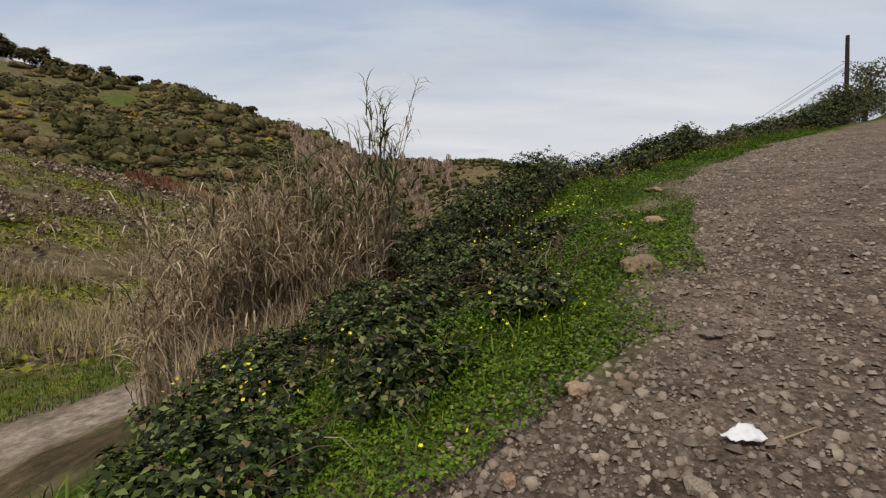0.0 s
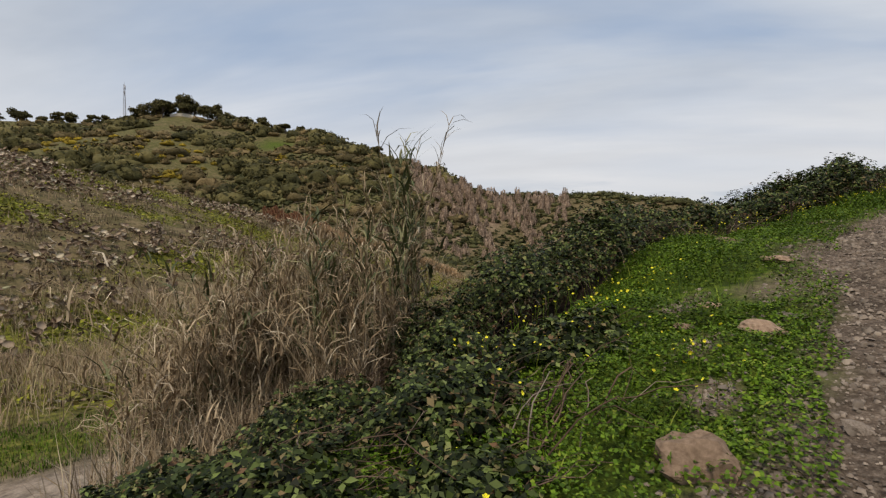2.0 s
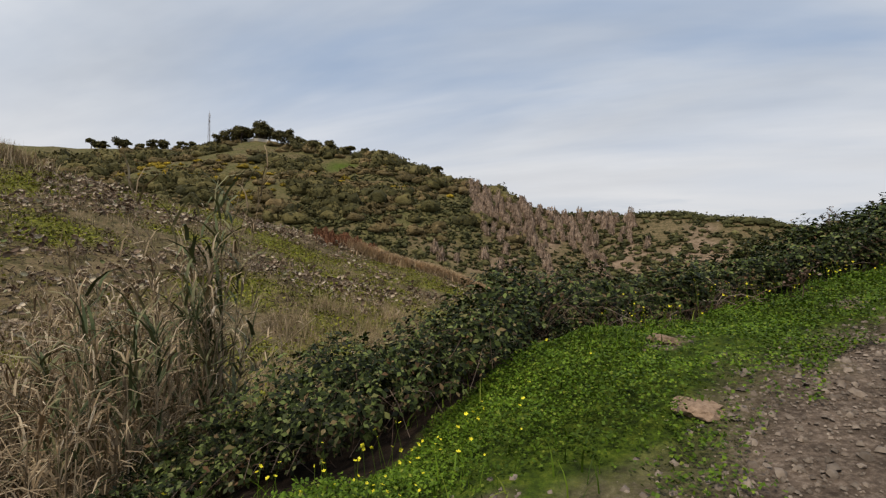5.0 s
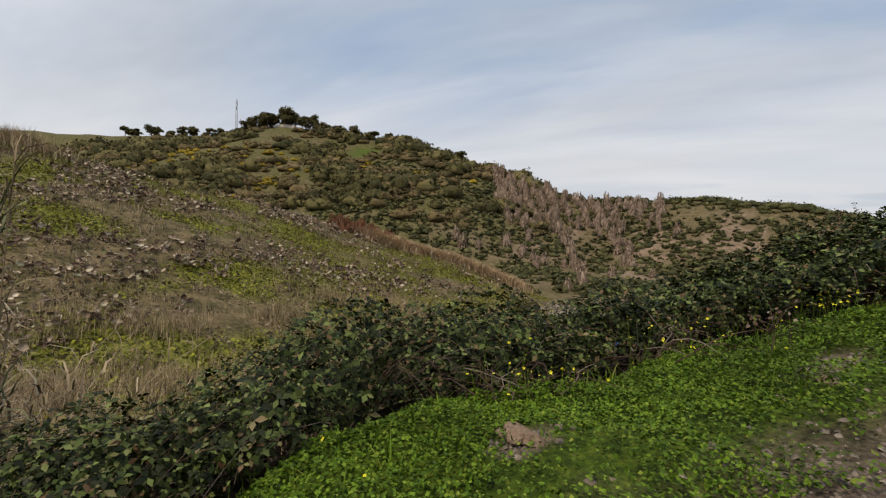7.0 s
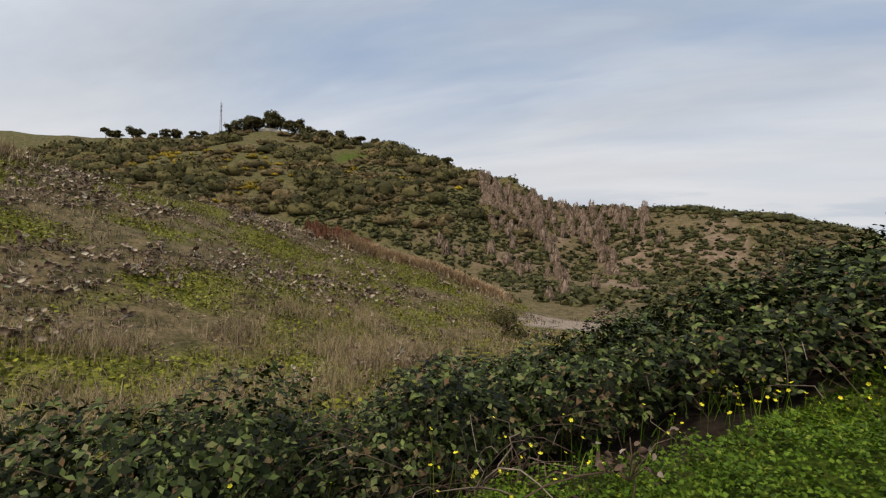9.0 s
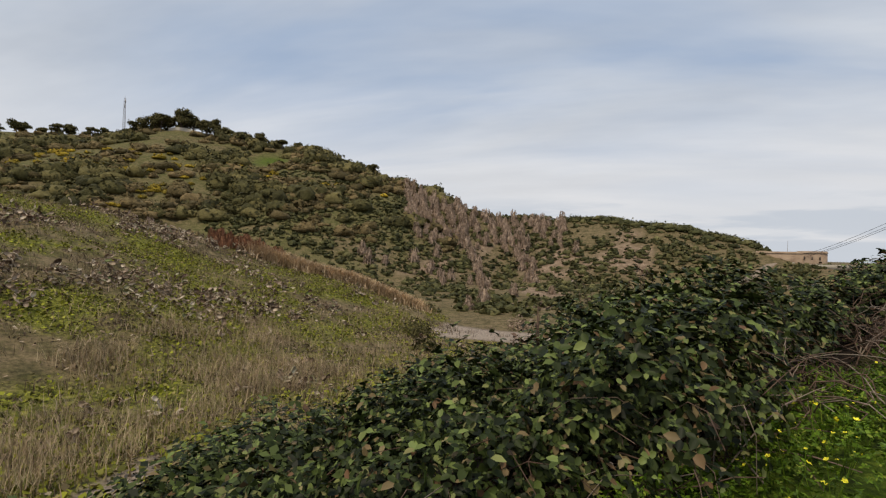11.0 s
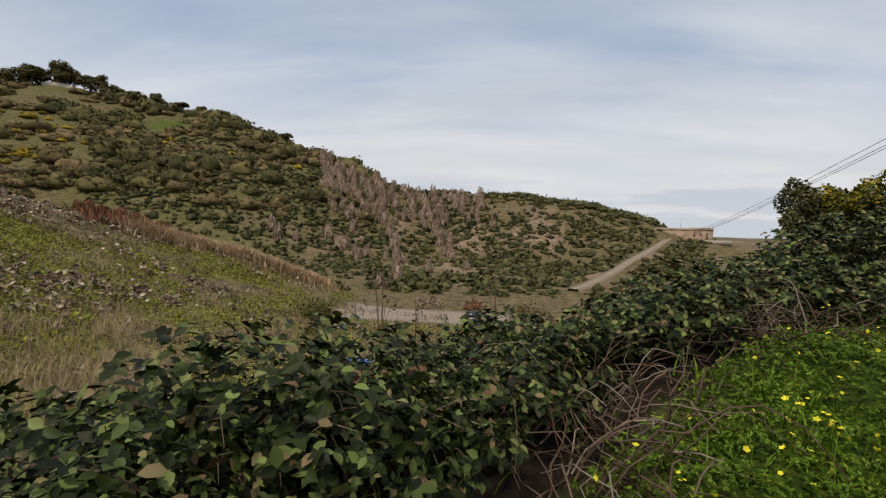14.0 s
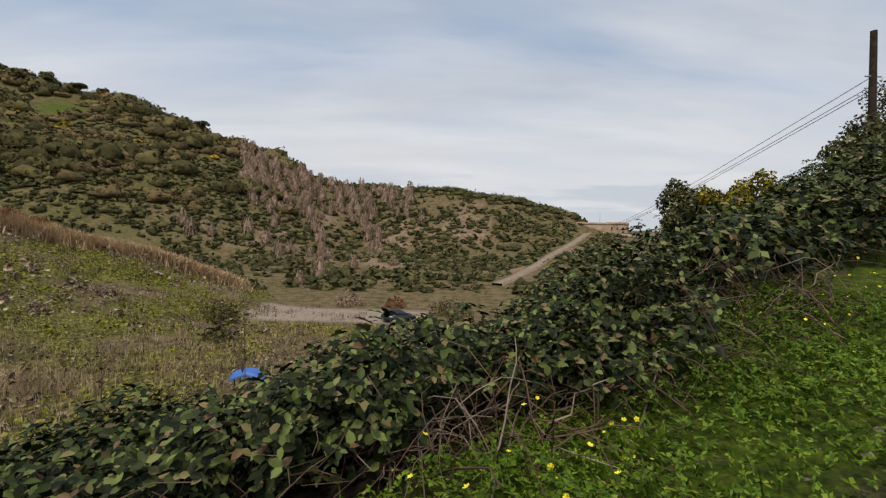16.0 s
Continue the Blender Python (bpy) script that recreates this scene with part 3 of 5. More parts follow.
BUSHES = (  # along, left, half length, half depth, height
    (1.9, 3.1, 0.8, 0.8, 0.36), (3.0, 2.6, 0.9, 0.7, 0.36), (4.4, 2.6, 0.8, 0.7, 0.36), (2.9, 4.3, 0.9, 0.9, 0.45), (4.3, 4.3, 1.0, 0.9, 0.55), (1.2, 2.3, 0.7, 0.6, 0.25),
    (2.3, 1.95, 0.6, 0.5, 0.24), (3.7, 1.75, 0.7, 0.5, 0.28), (5.7, 2.5, 0.8, 0.6, 0.32), (5.6, 3.9, 0.9, 0.8, 0.6),
    (7.6, 4.6, 1.2, 1.2, 1.1), (9.1, 4.4, 1.3, 1.2, 1.05), (6.4, 5.0, 0.9, 0.9, 0.8), (9.0, 6.6, 1.9, 1.5, 0.8),
    (10.7, 4.4, 1.3, 1.1, 1.05), (12.3, 4.2, 1.3, 1.1, 1.05), (13.7, 3.8, 1.1, 1.1, 0.85), (14.8, 3.1, 1.1, 1.2, 0.85), (15.9, 3.1, 1.1, 1.3, 0.95), (17.1, 3.1, 1.1, 1.2, 1.1),
    (15.6, 2.25, 0.9, 0.8, 0.98), (16.6, 2.3, 0.8, 0.7, 0.75), (17.6, 2.5, 0.9, 0.8, 0.75), (19.0, 2.3, 0.9, 0.8, 0.7), (20.5, 1.9, 0.9, 0.8, 0.7), (21.8, 1.0, 0.9, 0.9, 0.65),
    (18.4, 3.1, 1.1, 1.2, 1.0), (19.8, 2.8, 1.1, 1.2, 0.95), (21.2, 2.1, 1.2, 1.2, 0.8), (22.8, 1.1, 1.2, 1.2, 0.95),
    (24.4, 0.3, 1.4, 1.2, 0.95), (26.4, -0.7, 1.6, 1.3, 0.95), (28.6, -1.5, 1.9, 1.5, 1.1), (31.0, -1.6, 1.9, 1.5, 1.7), (33.5, -2.2, 2.2, 1.8, 1.7), (37.0, -3.6, 2.4, 2.0, 1.8), (41.5, -7.2, 2.6, 2.0, 1.4),
    (11.5, 6.9, 2.0, 1.6, 0.8), (14.6, 6.2, 2.0, 1.7, 0.8), (17.6, 5.4, 2.0, 1.6, 0.9), (20.6, 4.6, 2.0, 1.7, 0.8), (24.0, 3.0, 2.2, 1.8, 0.5), (28.0, 1.2, 2.5, 2.0, 0.45), (32.5, -0.6, 2.5, 2.0, 0.5))
for i, row in enumerate(BUSHES):
    far = row[0] > 23.5 or row[1] > 6.0
    close = 13 < row[0] < 23 and row[1] < 3.3
    bramble(*row, density=190 if far else 540 if close else 540, leaf=0.092 if far else 0.058 if close else 0.064, seed=i, coarse=not close)


def herb_carpet():
    """The clover-like carpet of the bank, leaf by leaf."""
    rng = np.random.default_rng(7)
    n = 300000
    a, d = rng.uniform(-0.5, 24, n), rng.uniform(-0.4, 3.0, n)
    x, y = at(a, d + edge(a))
    patch = fbm(x, y, 1.3, 3, 21)
    keep = rng.random(n) < np.clip(0.9 * (d + 0.15) + patch * 1.0 - 0.05, 0, 1) * np.clip((a + 1.5) / 3, 0.35, 1)
    keep &= (d > np.interp(a, (1.5, 3.3), (0.5, 0.0)) + 0.25 * patch) & (rng.random(n) > worn(a, d + edge(a))) & (d < foot(a, d + edge(a)) + 0.1 * rng.random(n))
    a, d, x, y = a[keep], d[keep], x[keep], y[keep]
    lift = 0.02 + np.clip(fbm(x, y, 0.5, 3, 22) * 0.13 + 0.06, 0, 0.26) * np.clip(d * 1.4, 0.1, 1)
    lift = lift * np.interp(a, (12, 15), (1.0, 1.5))
    p = np.stack((x, y, ground(x, y) + lift * rng.uniform(0.3, 1.05, len(x))), -1)
    nrm = np.tile(np.array((0.0, 0.0, 1.0)), (len(p), 1))
    low = (a < 13.5) & (rng.random(len(a)) < 0.8)
    few = ~low & (rng.random(len(a)) < 0.5)
    v0, f0 = scatter(TUFT * np.array((0.8, 1, 1)), TUFT_F, p[low], frames_from(nrm[low], rng, 0.45), rng.uniform(0.011, 0.027, int(low.sum())))
    v1, f1 = scatter(COARSE * (1.35, 0.8, 1), COARSE_F, p[few] + (0, 0, 0.012), frames_from(nrm[few], rng, 0.6), rng.uniform(0.015, 0.036, int(few.sum())))
    ob = new("herb_carpet", mesh_of("herb_carpet", *joined([(v0, f0), (v1, f1)]), HERB))
    tagged(ob, "bright green clover and oxalis carpet on the bank", "ground plants", kind="stuff")


herb_carpet()


def weed_tufts():
    """Taller green weeds among the carpet and brambles."""
    rng = np.random.default_rng(8)
    n = 15000
    a, d = rng.uniform(-0.5, 26, n), rng.uniform(0.7, 4.2, n)
    x, y = at(a, d + edge(a))
    keep = fbm(x, y, 0.8, 2, 33) + np.where(a < 5, 0.1, np.where(a > 14, -0.15, -0.45)) > rng.uniform(-0.2, 0.7, n)
    x, y = x[keep], y[keep]
    p = np.stack((x, y, ground(x, y)), -1)
    m = len(p)
    v, f = blades(p, np.stack((rng.uniform(0, 6.28, m), rng.uniform(0, 0.7, m)), -1), rng.uniform(0.06, 0.24, m), rng.uniform(0.006, 0.018, m), rng.uniform(0.2, 1.3, m), rng)
    ob = new("green_weeds", mesh_of("green_weeds", v, f, HERB))
    tagged(ob, "tall green weeds and grass blades on the bank", "ground plants", kind="stuff")


weed_tufts()


def flowers():
    """Yellow oxalis and mustard heads on thin stems."""
    rng = np.random.default_rng(9)
    n = 9500
    a, d = rng.uniform(0, 25, n), rng.uniform(0.6, 3.1, n)
    x, y = at(a, d + edge(a))
    clump = fbm(x, y, 1.1, 2, 41)
    want = np.exp(-((d - np.interp(a, (5, 7), (2.3, 1.9))) / 0.4) ** 2) * 0.55 * (a < 14) + (a < 6) * 0.2 + (a > 14) * np.exp(-((d - 1.2) / 0.4) ** 2) * 0.4
    keep = (rng.random(n) < np.clip(want * (clump + 0.35), 0, 1)) & (a > 1.5)
    x, y, d = x[keep], y[keep], d[keep]
    m = len(x)
    base = np.stack((x, y, ground(x, y)), -1)
    tall = rng.uniform(0.12, 0.34, m) + 0.18 * (d > 2.2)
    lean = np.stack((rng.uniform(0, 6.28, m), rng.uniform(0, 0.35, m)), -1)
    top = base + np.stack((np.cos(lean[:, 0]) * np.sin(lean[:, 1]) * tall, np.sin(lean[:, 0]) * np.sin(lean[:, 1]) * tall, np.cos(lean[:, 1]) * tall), -1)
    stems = joined([tube(np.stack((p, (p + q) / 2 + rng.normal(0, 0.008, 3), q)), (0.0022, 0.0018, 0.0014), 3) for p, q in zip(base, top)])
    ob = new("flower_stems", mesh_of("flower_stems", *stems, HERB))
    tagged(ob, "thin green stems of the yellow flowers", "flowers", kind="stuff")
    petal = np.array(((0, 0, 0), (-0.42, 0.7, 0.35), (0, 1.0, 0.5), (0.42, 0.7, 0.35)))
    cup = np.concatenate([petal @ np.array(((math.cos(g), math.sin(g), 0), (-math.sin(g), math.cos(g), 0), (0, 0, 1))) for g in np.arange(5) * 1.2566])
    cup_f = np.concatenate([np.array(((0, 1, 2, 3),)) + 4 * i for i in range(5)])
    up = np.tile(np.array((0.0, 0.0, 1.0)), (m, 1))
    v, f = scatter(cup, cup_f, top, frames_from(up, rng, 0.6), rng.uniform(0.008, 0.017, m))
    ob = new("yellow_flowers", mesh_of("yellow_flowers", v, f, PETAL))
    tagged(ob, "small bright yellow five-petalled flowers among the weeds", "flowers", kind="stuff")


flowers()


def reed_clump(a, b, count, spread, tall, green=0.15, seed=0):
    """Giant reeds: jointed canes with drooping leaves, mostly dry."""
    rng = np.random.default_rng(300 + seed)
    x, y = at(a, b)
    z = float(ground(np.array(x), np.array(y)))
    ob = thing("reed_clump", "tall dry brown reeds with some green leaves", "reeds", "reed thicket below the bank", where=(x, y, z))
    canes, pos, lean, length, width, droop, is_green = [], [], [], [], [], [], []
    for i in range(count):
        r, s = spread * math.sqrt(rng.random()), rng.uniform(0, 6.283)
        px, py = r * math.cos(s), r * math.sin(s)
        pz = float(ground(np.array(x + px), np.array(y + py))) - z
        h = tall * rng.uniform(0.45, 1.0)
        way, tip = rng.uniform(0, 6.283), rng.uniform(0.02, 0.22) * h
        if rng.random() < 0.12 and spread > 0.5:
            tip = rng.uniform(0.5, 0.9) * h
        k = np.linspace(0, 1, 7)
        line = np.stack((px + math.cos(way) * tip * k ** 1.8, py + math.sin(way) * tip * k ** 1.8, pz + h * (k - 0.12 * (tip / h) * k ** 3)), -1)
        canes.append(tube(line, np.linspace(0.011, 0.004, 7) * rng.uniform(0.7, 1.2), 4))
        fresh = rng.random() < green
        for j in range(rng.integers(14, 26)):
            q = rng.random() ** 0.7 * 0.86 + 0.14
            pos.append([np.interp(q, k, line[:, c]) for c in range(3)])
            lean.append((rng.uniform(0, 6.283), rng.uniform(0.2, 0.8)))
            length.append(rng.uniform(0.25, 0.68))
            width.append(rng.uniform(0.018, 0.048) if fresh else rng.uniform(0.008, 0.030))
            droop.append(rng.uniform(0.5, 2.4) if fresh else rng.uniform(1.0, 3.0))
            is_green.append(fresh)
    pos, lean, length, width, droop, is_green = (np.array(q) for q in (pos, lean, length, width, droop, is_green))
    tagged(part("cane_thicket", mesh_of("reed_canes", *joined(canes), REED_DRY), ob, "thin pale brown reed canes"), kind="stuff")
    for label, sel, mat in (("dry_leaves", ~is_green, REED_DRY), ("green_leaves", is_green, REED_GREEN)):
        if sel.any():
            v, f = blades(pos[sel], lean[sel], length[sel], width[sel], droop[sel], rng)
            tagged(part(label, mesh_of(label, v, f, mat), ob), kind="stuff")
    return ob


for i, row in enumerate((  # along, left, canes, spread, height, share of green
        (6.45, 5.95, 34, 0.32, 4.0, 0.45), (5.7, 6.7, 85, 0.7, 3.4, 0.22), (5.1, 7.7, 95, 0.8, 3.5, 0.08), (4.4, 7.5, 90, 0.8, 3.3, 0.05), (5.1, 9.0, 95, 0.9, 3.6, 0.06),
        (4.1, 8.8, 85, 0.9, 3.3, 0.04), (5.9, 7.8, 60, 0.6, 3.3, 0.15), (3.5, 7.3, 70, 0.7, 2.2, 0.05), (5.5, 5.7, 60, 0.6, 2.2, 0.25))):
    reed_clump(*row, seed=i)


def straw_belt(name, label, n, place, tall, mat=STRAW, seed=0, wide=(0.006, 0.016)):
    rng = np.random.default_rng(500 + seed)
    x, y = place(rng, n)
    m = len(x)
    p = np.stack((x, y, ground(x, y) - 0.02), -1)
    v, f = blades(p, np.stack((rng.uniform(0, 6.28, m), rng.uniform(0, 0.6, m)), -1), rng.uniform(*tall, m), rng.uniform(*wide, m), rng.uniform(0.1, 1.5, m), rng, 2)
    ob = new(name, mesh_of(name, v, f, mat))
    tagged(ob, label, "dry grass", kind="stuff")


def belt_beyond_track(rng, n):
    a, b = rng.uniform(-8, 30, n), rng.uniform(16.5, 33, n)
    x, y = at(a, b + 0.03 * np.clip(a - 3, 0, 20) ** 2)
    keep = fbm(x, y, 3.0, 3, 51) + np.where(b < 22, 0.4, 0.05) > rng.uniform(-0.3, 0.8, n)
    return x[keep], y[keep]


def belt_under_reeds(rng, n):
    a, b = rng.uniform(1, 9.5, n), rng.uniform(5.2, 11.5, n)
    x, y = at(a, b)
    keep = (a > 0.42 * b) & (a < 7.2 + rng.exponential(0.7, n))
    return x[keep], y[keep]


def belt_on_slope(rng, n):
    x, y = rng.uniform(-78, 6, n), rng.uniform(15, 95, n)
    k = tent(x, y, NEAR_RIDGE, 0.345)
    keep = (x * UB[0] + y * UB[1] > 17) & ((k > -8) | (y < 66)) & (fbm(x, y, 5.0, 3, 52) + 0.5 * (k < -6) > rng.uniform(-0.1, 0.9, n))
    return x[keep], y[keep]


straw_belt("dry_grass", "tall straw-coloured dry grass beside the lower track", 60000, belt_beyond_track, (0.5, 1.5), seed=1, wide=(0.010, 0.030))
straw_belt("dry_grass", "dry straw and dead weeds under the reeds", 26000, belt_under_reeds, (0.3, 1.1), REED_DRY, seed=2)
straw_belt("dry_grass", "tufts of dry grass over the cactus slope", 64000, belt_on_slope, (0.35, 0.95), seed=3, wide=(0.02, 0.05))


def dark_clumps(rng, n):
    x, y = rng.uniform(-70, 6, n), rng.uniform(12, 85, n)
    keep = (x * UB[0] + y * UB[1] > 17.5) & (fbm(x, y, 1.6, 2, 57) > rng.uniform(0.2, 0.65, n)) & (tent(x, y, NEAR_RIDGE, 0.345) > -14) & (y < 66 + 0.5 * (x + 60))
    return x[keep], y[keep]


straw_belt("dead_weeds", "dark brown clumps of dead weeds over the slope", 90000, dark_clumps, (0.3, 0.85), LITTER, seed=7, wide=(0.02, 0.06))


def crest_grass(rng, n):
    k = rng.random(n)
    x = np.interp(k, (0, 0.35, 0.7, 1), (-44, -37, -30, -20)) + rng.normal(0, 1.0, n)
    y = np.interp(k, (0, 0.35, 0.7, 1), (75.5, 82, 86, 90.5)) + rng.normal(0, 1.0, n)
    return x, y


def track_fringe(rng, n):
    a, b = rng.uniform(-4, 13, n), rng.uniform(13.4, 17.0, n)
    x, y = at(a, b + 0.05 * np.clip(a - 3, 0, 20) ** 2)
    return x, y


straw_belt("green_grass", "bright green grass fringe beside the lower track", 16000, track_fringe, (0.06, 0.22), HERB, seed=6, wide=(0.012, 0.03))


def crest_grass_far(rng, n):
    k = rng.random(n)
    return np.interp(k, (0, 1), (-84, -70)) + rng.normal(0, 2.5, n), np.interp(k, (0, 1), (27, 38)) + rng.normal(0, 2.5, n)


straw_belt("dry_grass", "band of tall tan grass along the ridge", 17000, crest_grass, (1.3, 2.6), TAN, seed=4, wide=(0.10, 0.20))
straw_belt("dry_grass", "stand of tall tan grass on the ridge", 7000, crest_grass_far, (1.5, 3.2), STRAW, seed=5, wide=(0.05, 0.12))


def pad_mesh():
    """One flat oval cactus pad, a unit long."""
    k = np.arange(6) * math.pi / 3 + math.pi / 6
    ring = np.stack((np.cos(k) * 0.38, 0.5 + np.sin(k) * 0.5, np.zeros(6)), -1)
    v = np.concatenate((ring + (0, 0, 0.05), ring - (0, 0, 0.05)))
    top = np.arange(6)
    sides = np.stack((top, (top + 1) % 6, (top + 1) % 6 + 6, top + 6), -1)
    caps = np.array(((0, 1, 2, 3), (0, 3, 4, 5), (9, 8, 7, 6), (11, 10, 9, 6)))
    return v, np.concatenate((sides, caps))


PAD_V, PAD_F = pad_mesh()
PAD = mesh_of("pad", PAD_V, PAD_F, CACTUS)


def cactus_pads(seed, count):
    """Poses of the pads of one withered prickly pear, growing out of one another."""
    rng = np.random.default_rng(700 + seed)
    pos, rot, size, tips = [], [], [], []
    for i in range(count):
        base, way = tips[rng.integers(0, len(tips))] if i > 4 else (rng.normal(0, 0.4, 3) * (1, 1, 0), np.array((0, 0, 1.0)))
        d = way * 0.6 + rng.normal(0, 0.6, 3)
        d[2] = d[2] * 0.8 + 0.12
        d /= np.linalg.norm(d)
        n = np.cross(d, rng.normal(0, 1, 3))
        n /= np.linalg.norm(n)
        s = rng.uniform(0.20, 0.36)
        pos.append(np.maximum(base, (-9, -9, 0.02)))
        rot.append(np.stack((np.cross(d, n), d, n), -1))
        size.append(s)
        tips.append((base + d * s * 0.92, d))
    return np.array(pos), np.array(rot), np.array(size)


def cactus_spot(rng, near):
    while True:
        x, y = (rng.uniform(-62, -10), rng.uniform(14, 66)) if near else (rng.uniform(-82, -6), rng.uniform(14, 98))
        k = float(tent(np.array(x), np.array(y), NEAR_RIDGE, 0.345))
        if (k > -7.5 or (y < 62 and x < -2 and rng.random() < 0.5 and -0.8222 * x + 0.5692 * y > 26)) and fbm(np.array(x), np.array(y), 8.0, 3, 61) > rng.uniform(-0.15, 0.5):
            return x, y, float(ground(np.array(x), np.array(y)))


def cactus_slope():
    rng = np.random.default_rng(11)
    kinds = []
    for i in range(6):
        root = thing("prickly_pear", "withered grey-brown prickly pear on the slope", "cactus", "prickly pears on the slope")
        for p, r, s in zip(*cactus_pads(i, 18)):
            ob = part("pad", PAD, root)
            ob.matrix_basis = Matrix.Translation(p) @ Matrix(r).to_4x4() @ Matrix.Scale(s, 4)
        kinds.append(root)
    for i in range(110):
        x, y, z = cactus_spot(rng, True)
        s = rng.uniform(0.9, 1.7)
        m = pose(x, y, z - 0.03, 0, 0, rng.uniform(0, 360))
        ob = kinds[i] if i < 6 else copy_thing(kinds[i % 6], m)
        ob.matrix_basis = m @ Matrix.Diagonal((s, s, s * 0.8, 1))
    vs, fs, base = [], [], 0
    for i in range(1100):
        x, y, z = cactus_spot(rng, False)
        v, f = scatter(PAD_V, PAD_F, *cactus_pads(50 + i % 12, 17))
        g, s = rng.uniform(0, 6.28), rng.uniform(0.9, 1.9)
        turn = np.array(((math.cos(g), -math.sin(g), 0), (math.sin(g), math.cos(g), 0), (0, 0, 0.8)))
        vs.append(v @ turn.T * s + (x, y, z))
        fs.append(f + base)
        base += len(v)
    ob = new("prickly_pears", mesh_of("prickly_pears", np.concatenate(vs), np.concatenate(fs), CACTUS))
    tagged(ob, "withered prickly pear thicket covering the slope", "cactus", kind="stuff")


cactus_slope()


def slope_leaves():
    rng = np.random.default_rng(12)
    n = 210000
    x, y = rng.uniform(-85, 6, n), rng.uniform(12, 98, n)
    k = tent(x, y, NEAR_RIDGE, 0.345)
    keep = (x * UB[0] + y * UB[1] > 17) & ((k > -9.5) | (y < 68)) & (fbm(x, y, 6.0, 3, 8) + 0.4 > rng.uniform(0.0, 1.3, n))
    x, y = x[keep], y[keep]
    p = np.stack((x, y, ground(x, y) + rng.uniform(0.0, 0.28, len(x))), -1)
    up = np.tile(np.array((0.0, 0.0, 1.0)), (len(p), 1))
    v, f = scatter(TUFT, TUFT_F, p, frames_from(up, rng, 0.6), rng.uniform(0.06, 0.22, len(p)))
    ob = new("slope_herbs", mesh_of("slope_herbs", v, f, SLOPE_HERB))
    tagged(ob, "yellow-green herbs and moss on the cactus slope", "ground plants", kind="stuff")


slope_leaves()


def slope_litter():
    """Dead weeds and leaf litter between the cacti."""
    rng = np.random.default_rng(14)
    n = 130000
    x, y = rng.uniform(-85, 4, n), rng.uniform(12, 98, n)
    k = tent(x, y, NEAR_RIDGE, 0.345)
    keep = (x * UB[0] + y * UB[1] > 18) & ((k > -9.5) | (y < 66)) & (fbm(x, y, 3.0, 3, 88) + 0.35 > rng.uniform(0.0, 1.2, n))
    x, y = x[keep], y[keep]
    p = np.stack((x, y, ground(x, y) + rng.uniform(0.02, 0.4, len(x)) ** 1.4), -1)
    v, f = scatter(TUFT * np.array((0.45, 1.3, 1)), TUFT_F, p, frames_from(np.tile((0.0, 0.0, 1.0), (len(p), 1)), rng, 0.9), rng.uniform(0.06, 0.24, len(p)))
    ob = new("dead_weeds", mesh_of("dead_weeds", v, f, LITTER))
    tagged(ob, "brown dead weeds and litter over the cactus slope", "dead weeds", kind="stuff")


slope_litter()


# ---- the far hills ----
def shrub_cloud(n, rng, radii, size, flat=0.0, shake=0.3):
    p, nrm = dome(n, rng, radii, -0.15, 0.35, int(rng.integers(0, 99)), 0.5)
    p[:, 2] += radii[2] * 0.15
    v, f = scatter(TUFT * np.array((1 - 0.45 * flat, 1 + 0.9 * flat, 1)), TUFT_F, p, frames_from(nrm, rng, shake), rng.uniform(0.5, 1.3, len(p)) * size)
    return v, f


def canopy(rng, radii, detail=2, low=-0.3):
    """A lumpy solid crown, flat underneath, as rounded bushes look from afar."""
    bm = bmesh.new()
    bmesh.ops.create_icosphere(bm, subdivisions=detail, radius=1.0)
    d = np.array([v.co[:] for v in bm.verts])
    f = np.array([[v.index for v in q.verts] for q in bm.faces])
    bm.free()
    off = rng.uniform(-40, 40, 2)
    k = 0.84 + 0.40 * fbm(d[:, 0] + 0.6 * d[:, 2] + off[0], d[:, 1] + 0.5 * d[:, 2] + off[1], 0.62, 3, 5)
    v = d * k[:, None]
    v[:, 2] = np.maximum(v[:, 2], low)
    return v * np.asarray(radii) + (0, 0, -low * radii[2] * 0.3), f


def far_scrub(name, label, category, mat, places, sizes, shape, quads, seed, detail=2):
    """Woods and scrub too many to count: one object of a kind."""
    rng = np.random.default_rng(900 + seed)
    kinds = [(canopy(rng, shape, detail), shrub_cloud(quads, rng, shape, 1.5 / math.sqrt(quads), 0.0, 0.5)) for _ in range(9)]
    vs, tris, fours, base = [], [], [], 0
    places = np.asarray(places)
    grounds = ground(places[:, 0], places[:, 1])
    for (x, y), z, s in zip(places, grounds, sizes):
        (cv, cf), (lv, lf) = kinds[rng.integers(0, 9)]
        g = rng.uniform(0, 6.28)
        turn = np.array(((math.cos(g), -math.sin(g), 0), (math.sin(g), math.cos(g), 0), (0, 0, 1)))
        stretch = np.array((1, 1, rng.uniform(0.75, 1.25))) * s
        for v, f, faces in ((cv, cf, tris), (lv, lf, fours)):
            vs.append(v @ turn.T * stretch + (x, y, z))
            faces.append(f + base)
            base += len(v)
    ob = new(name, mesh_of(name, np.concatenate(vs), [np.concatenate(tris), np.concatenate(fours)], mat, True))
    tagged(ob, label, category, kind="stuff")


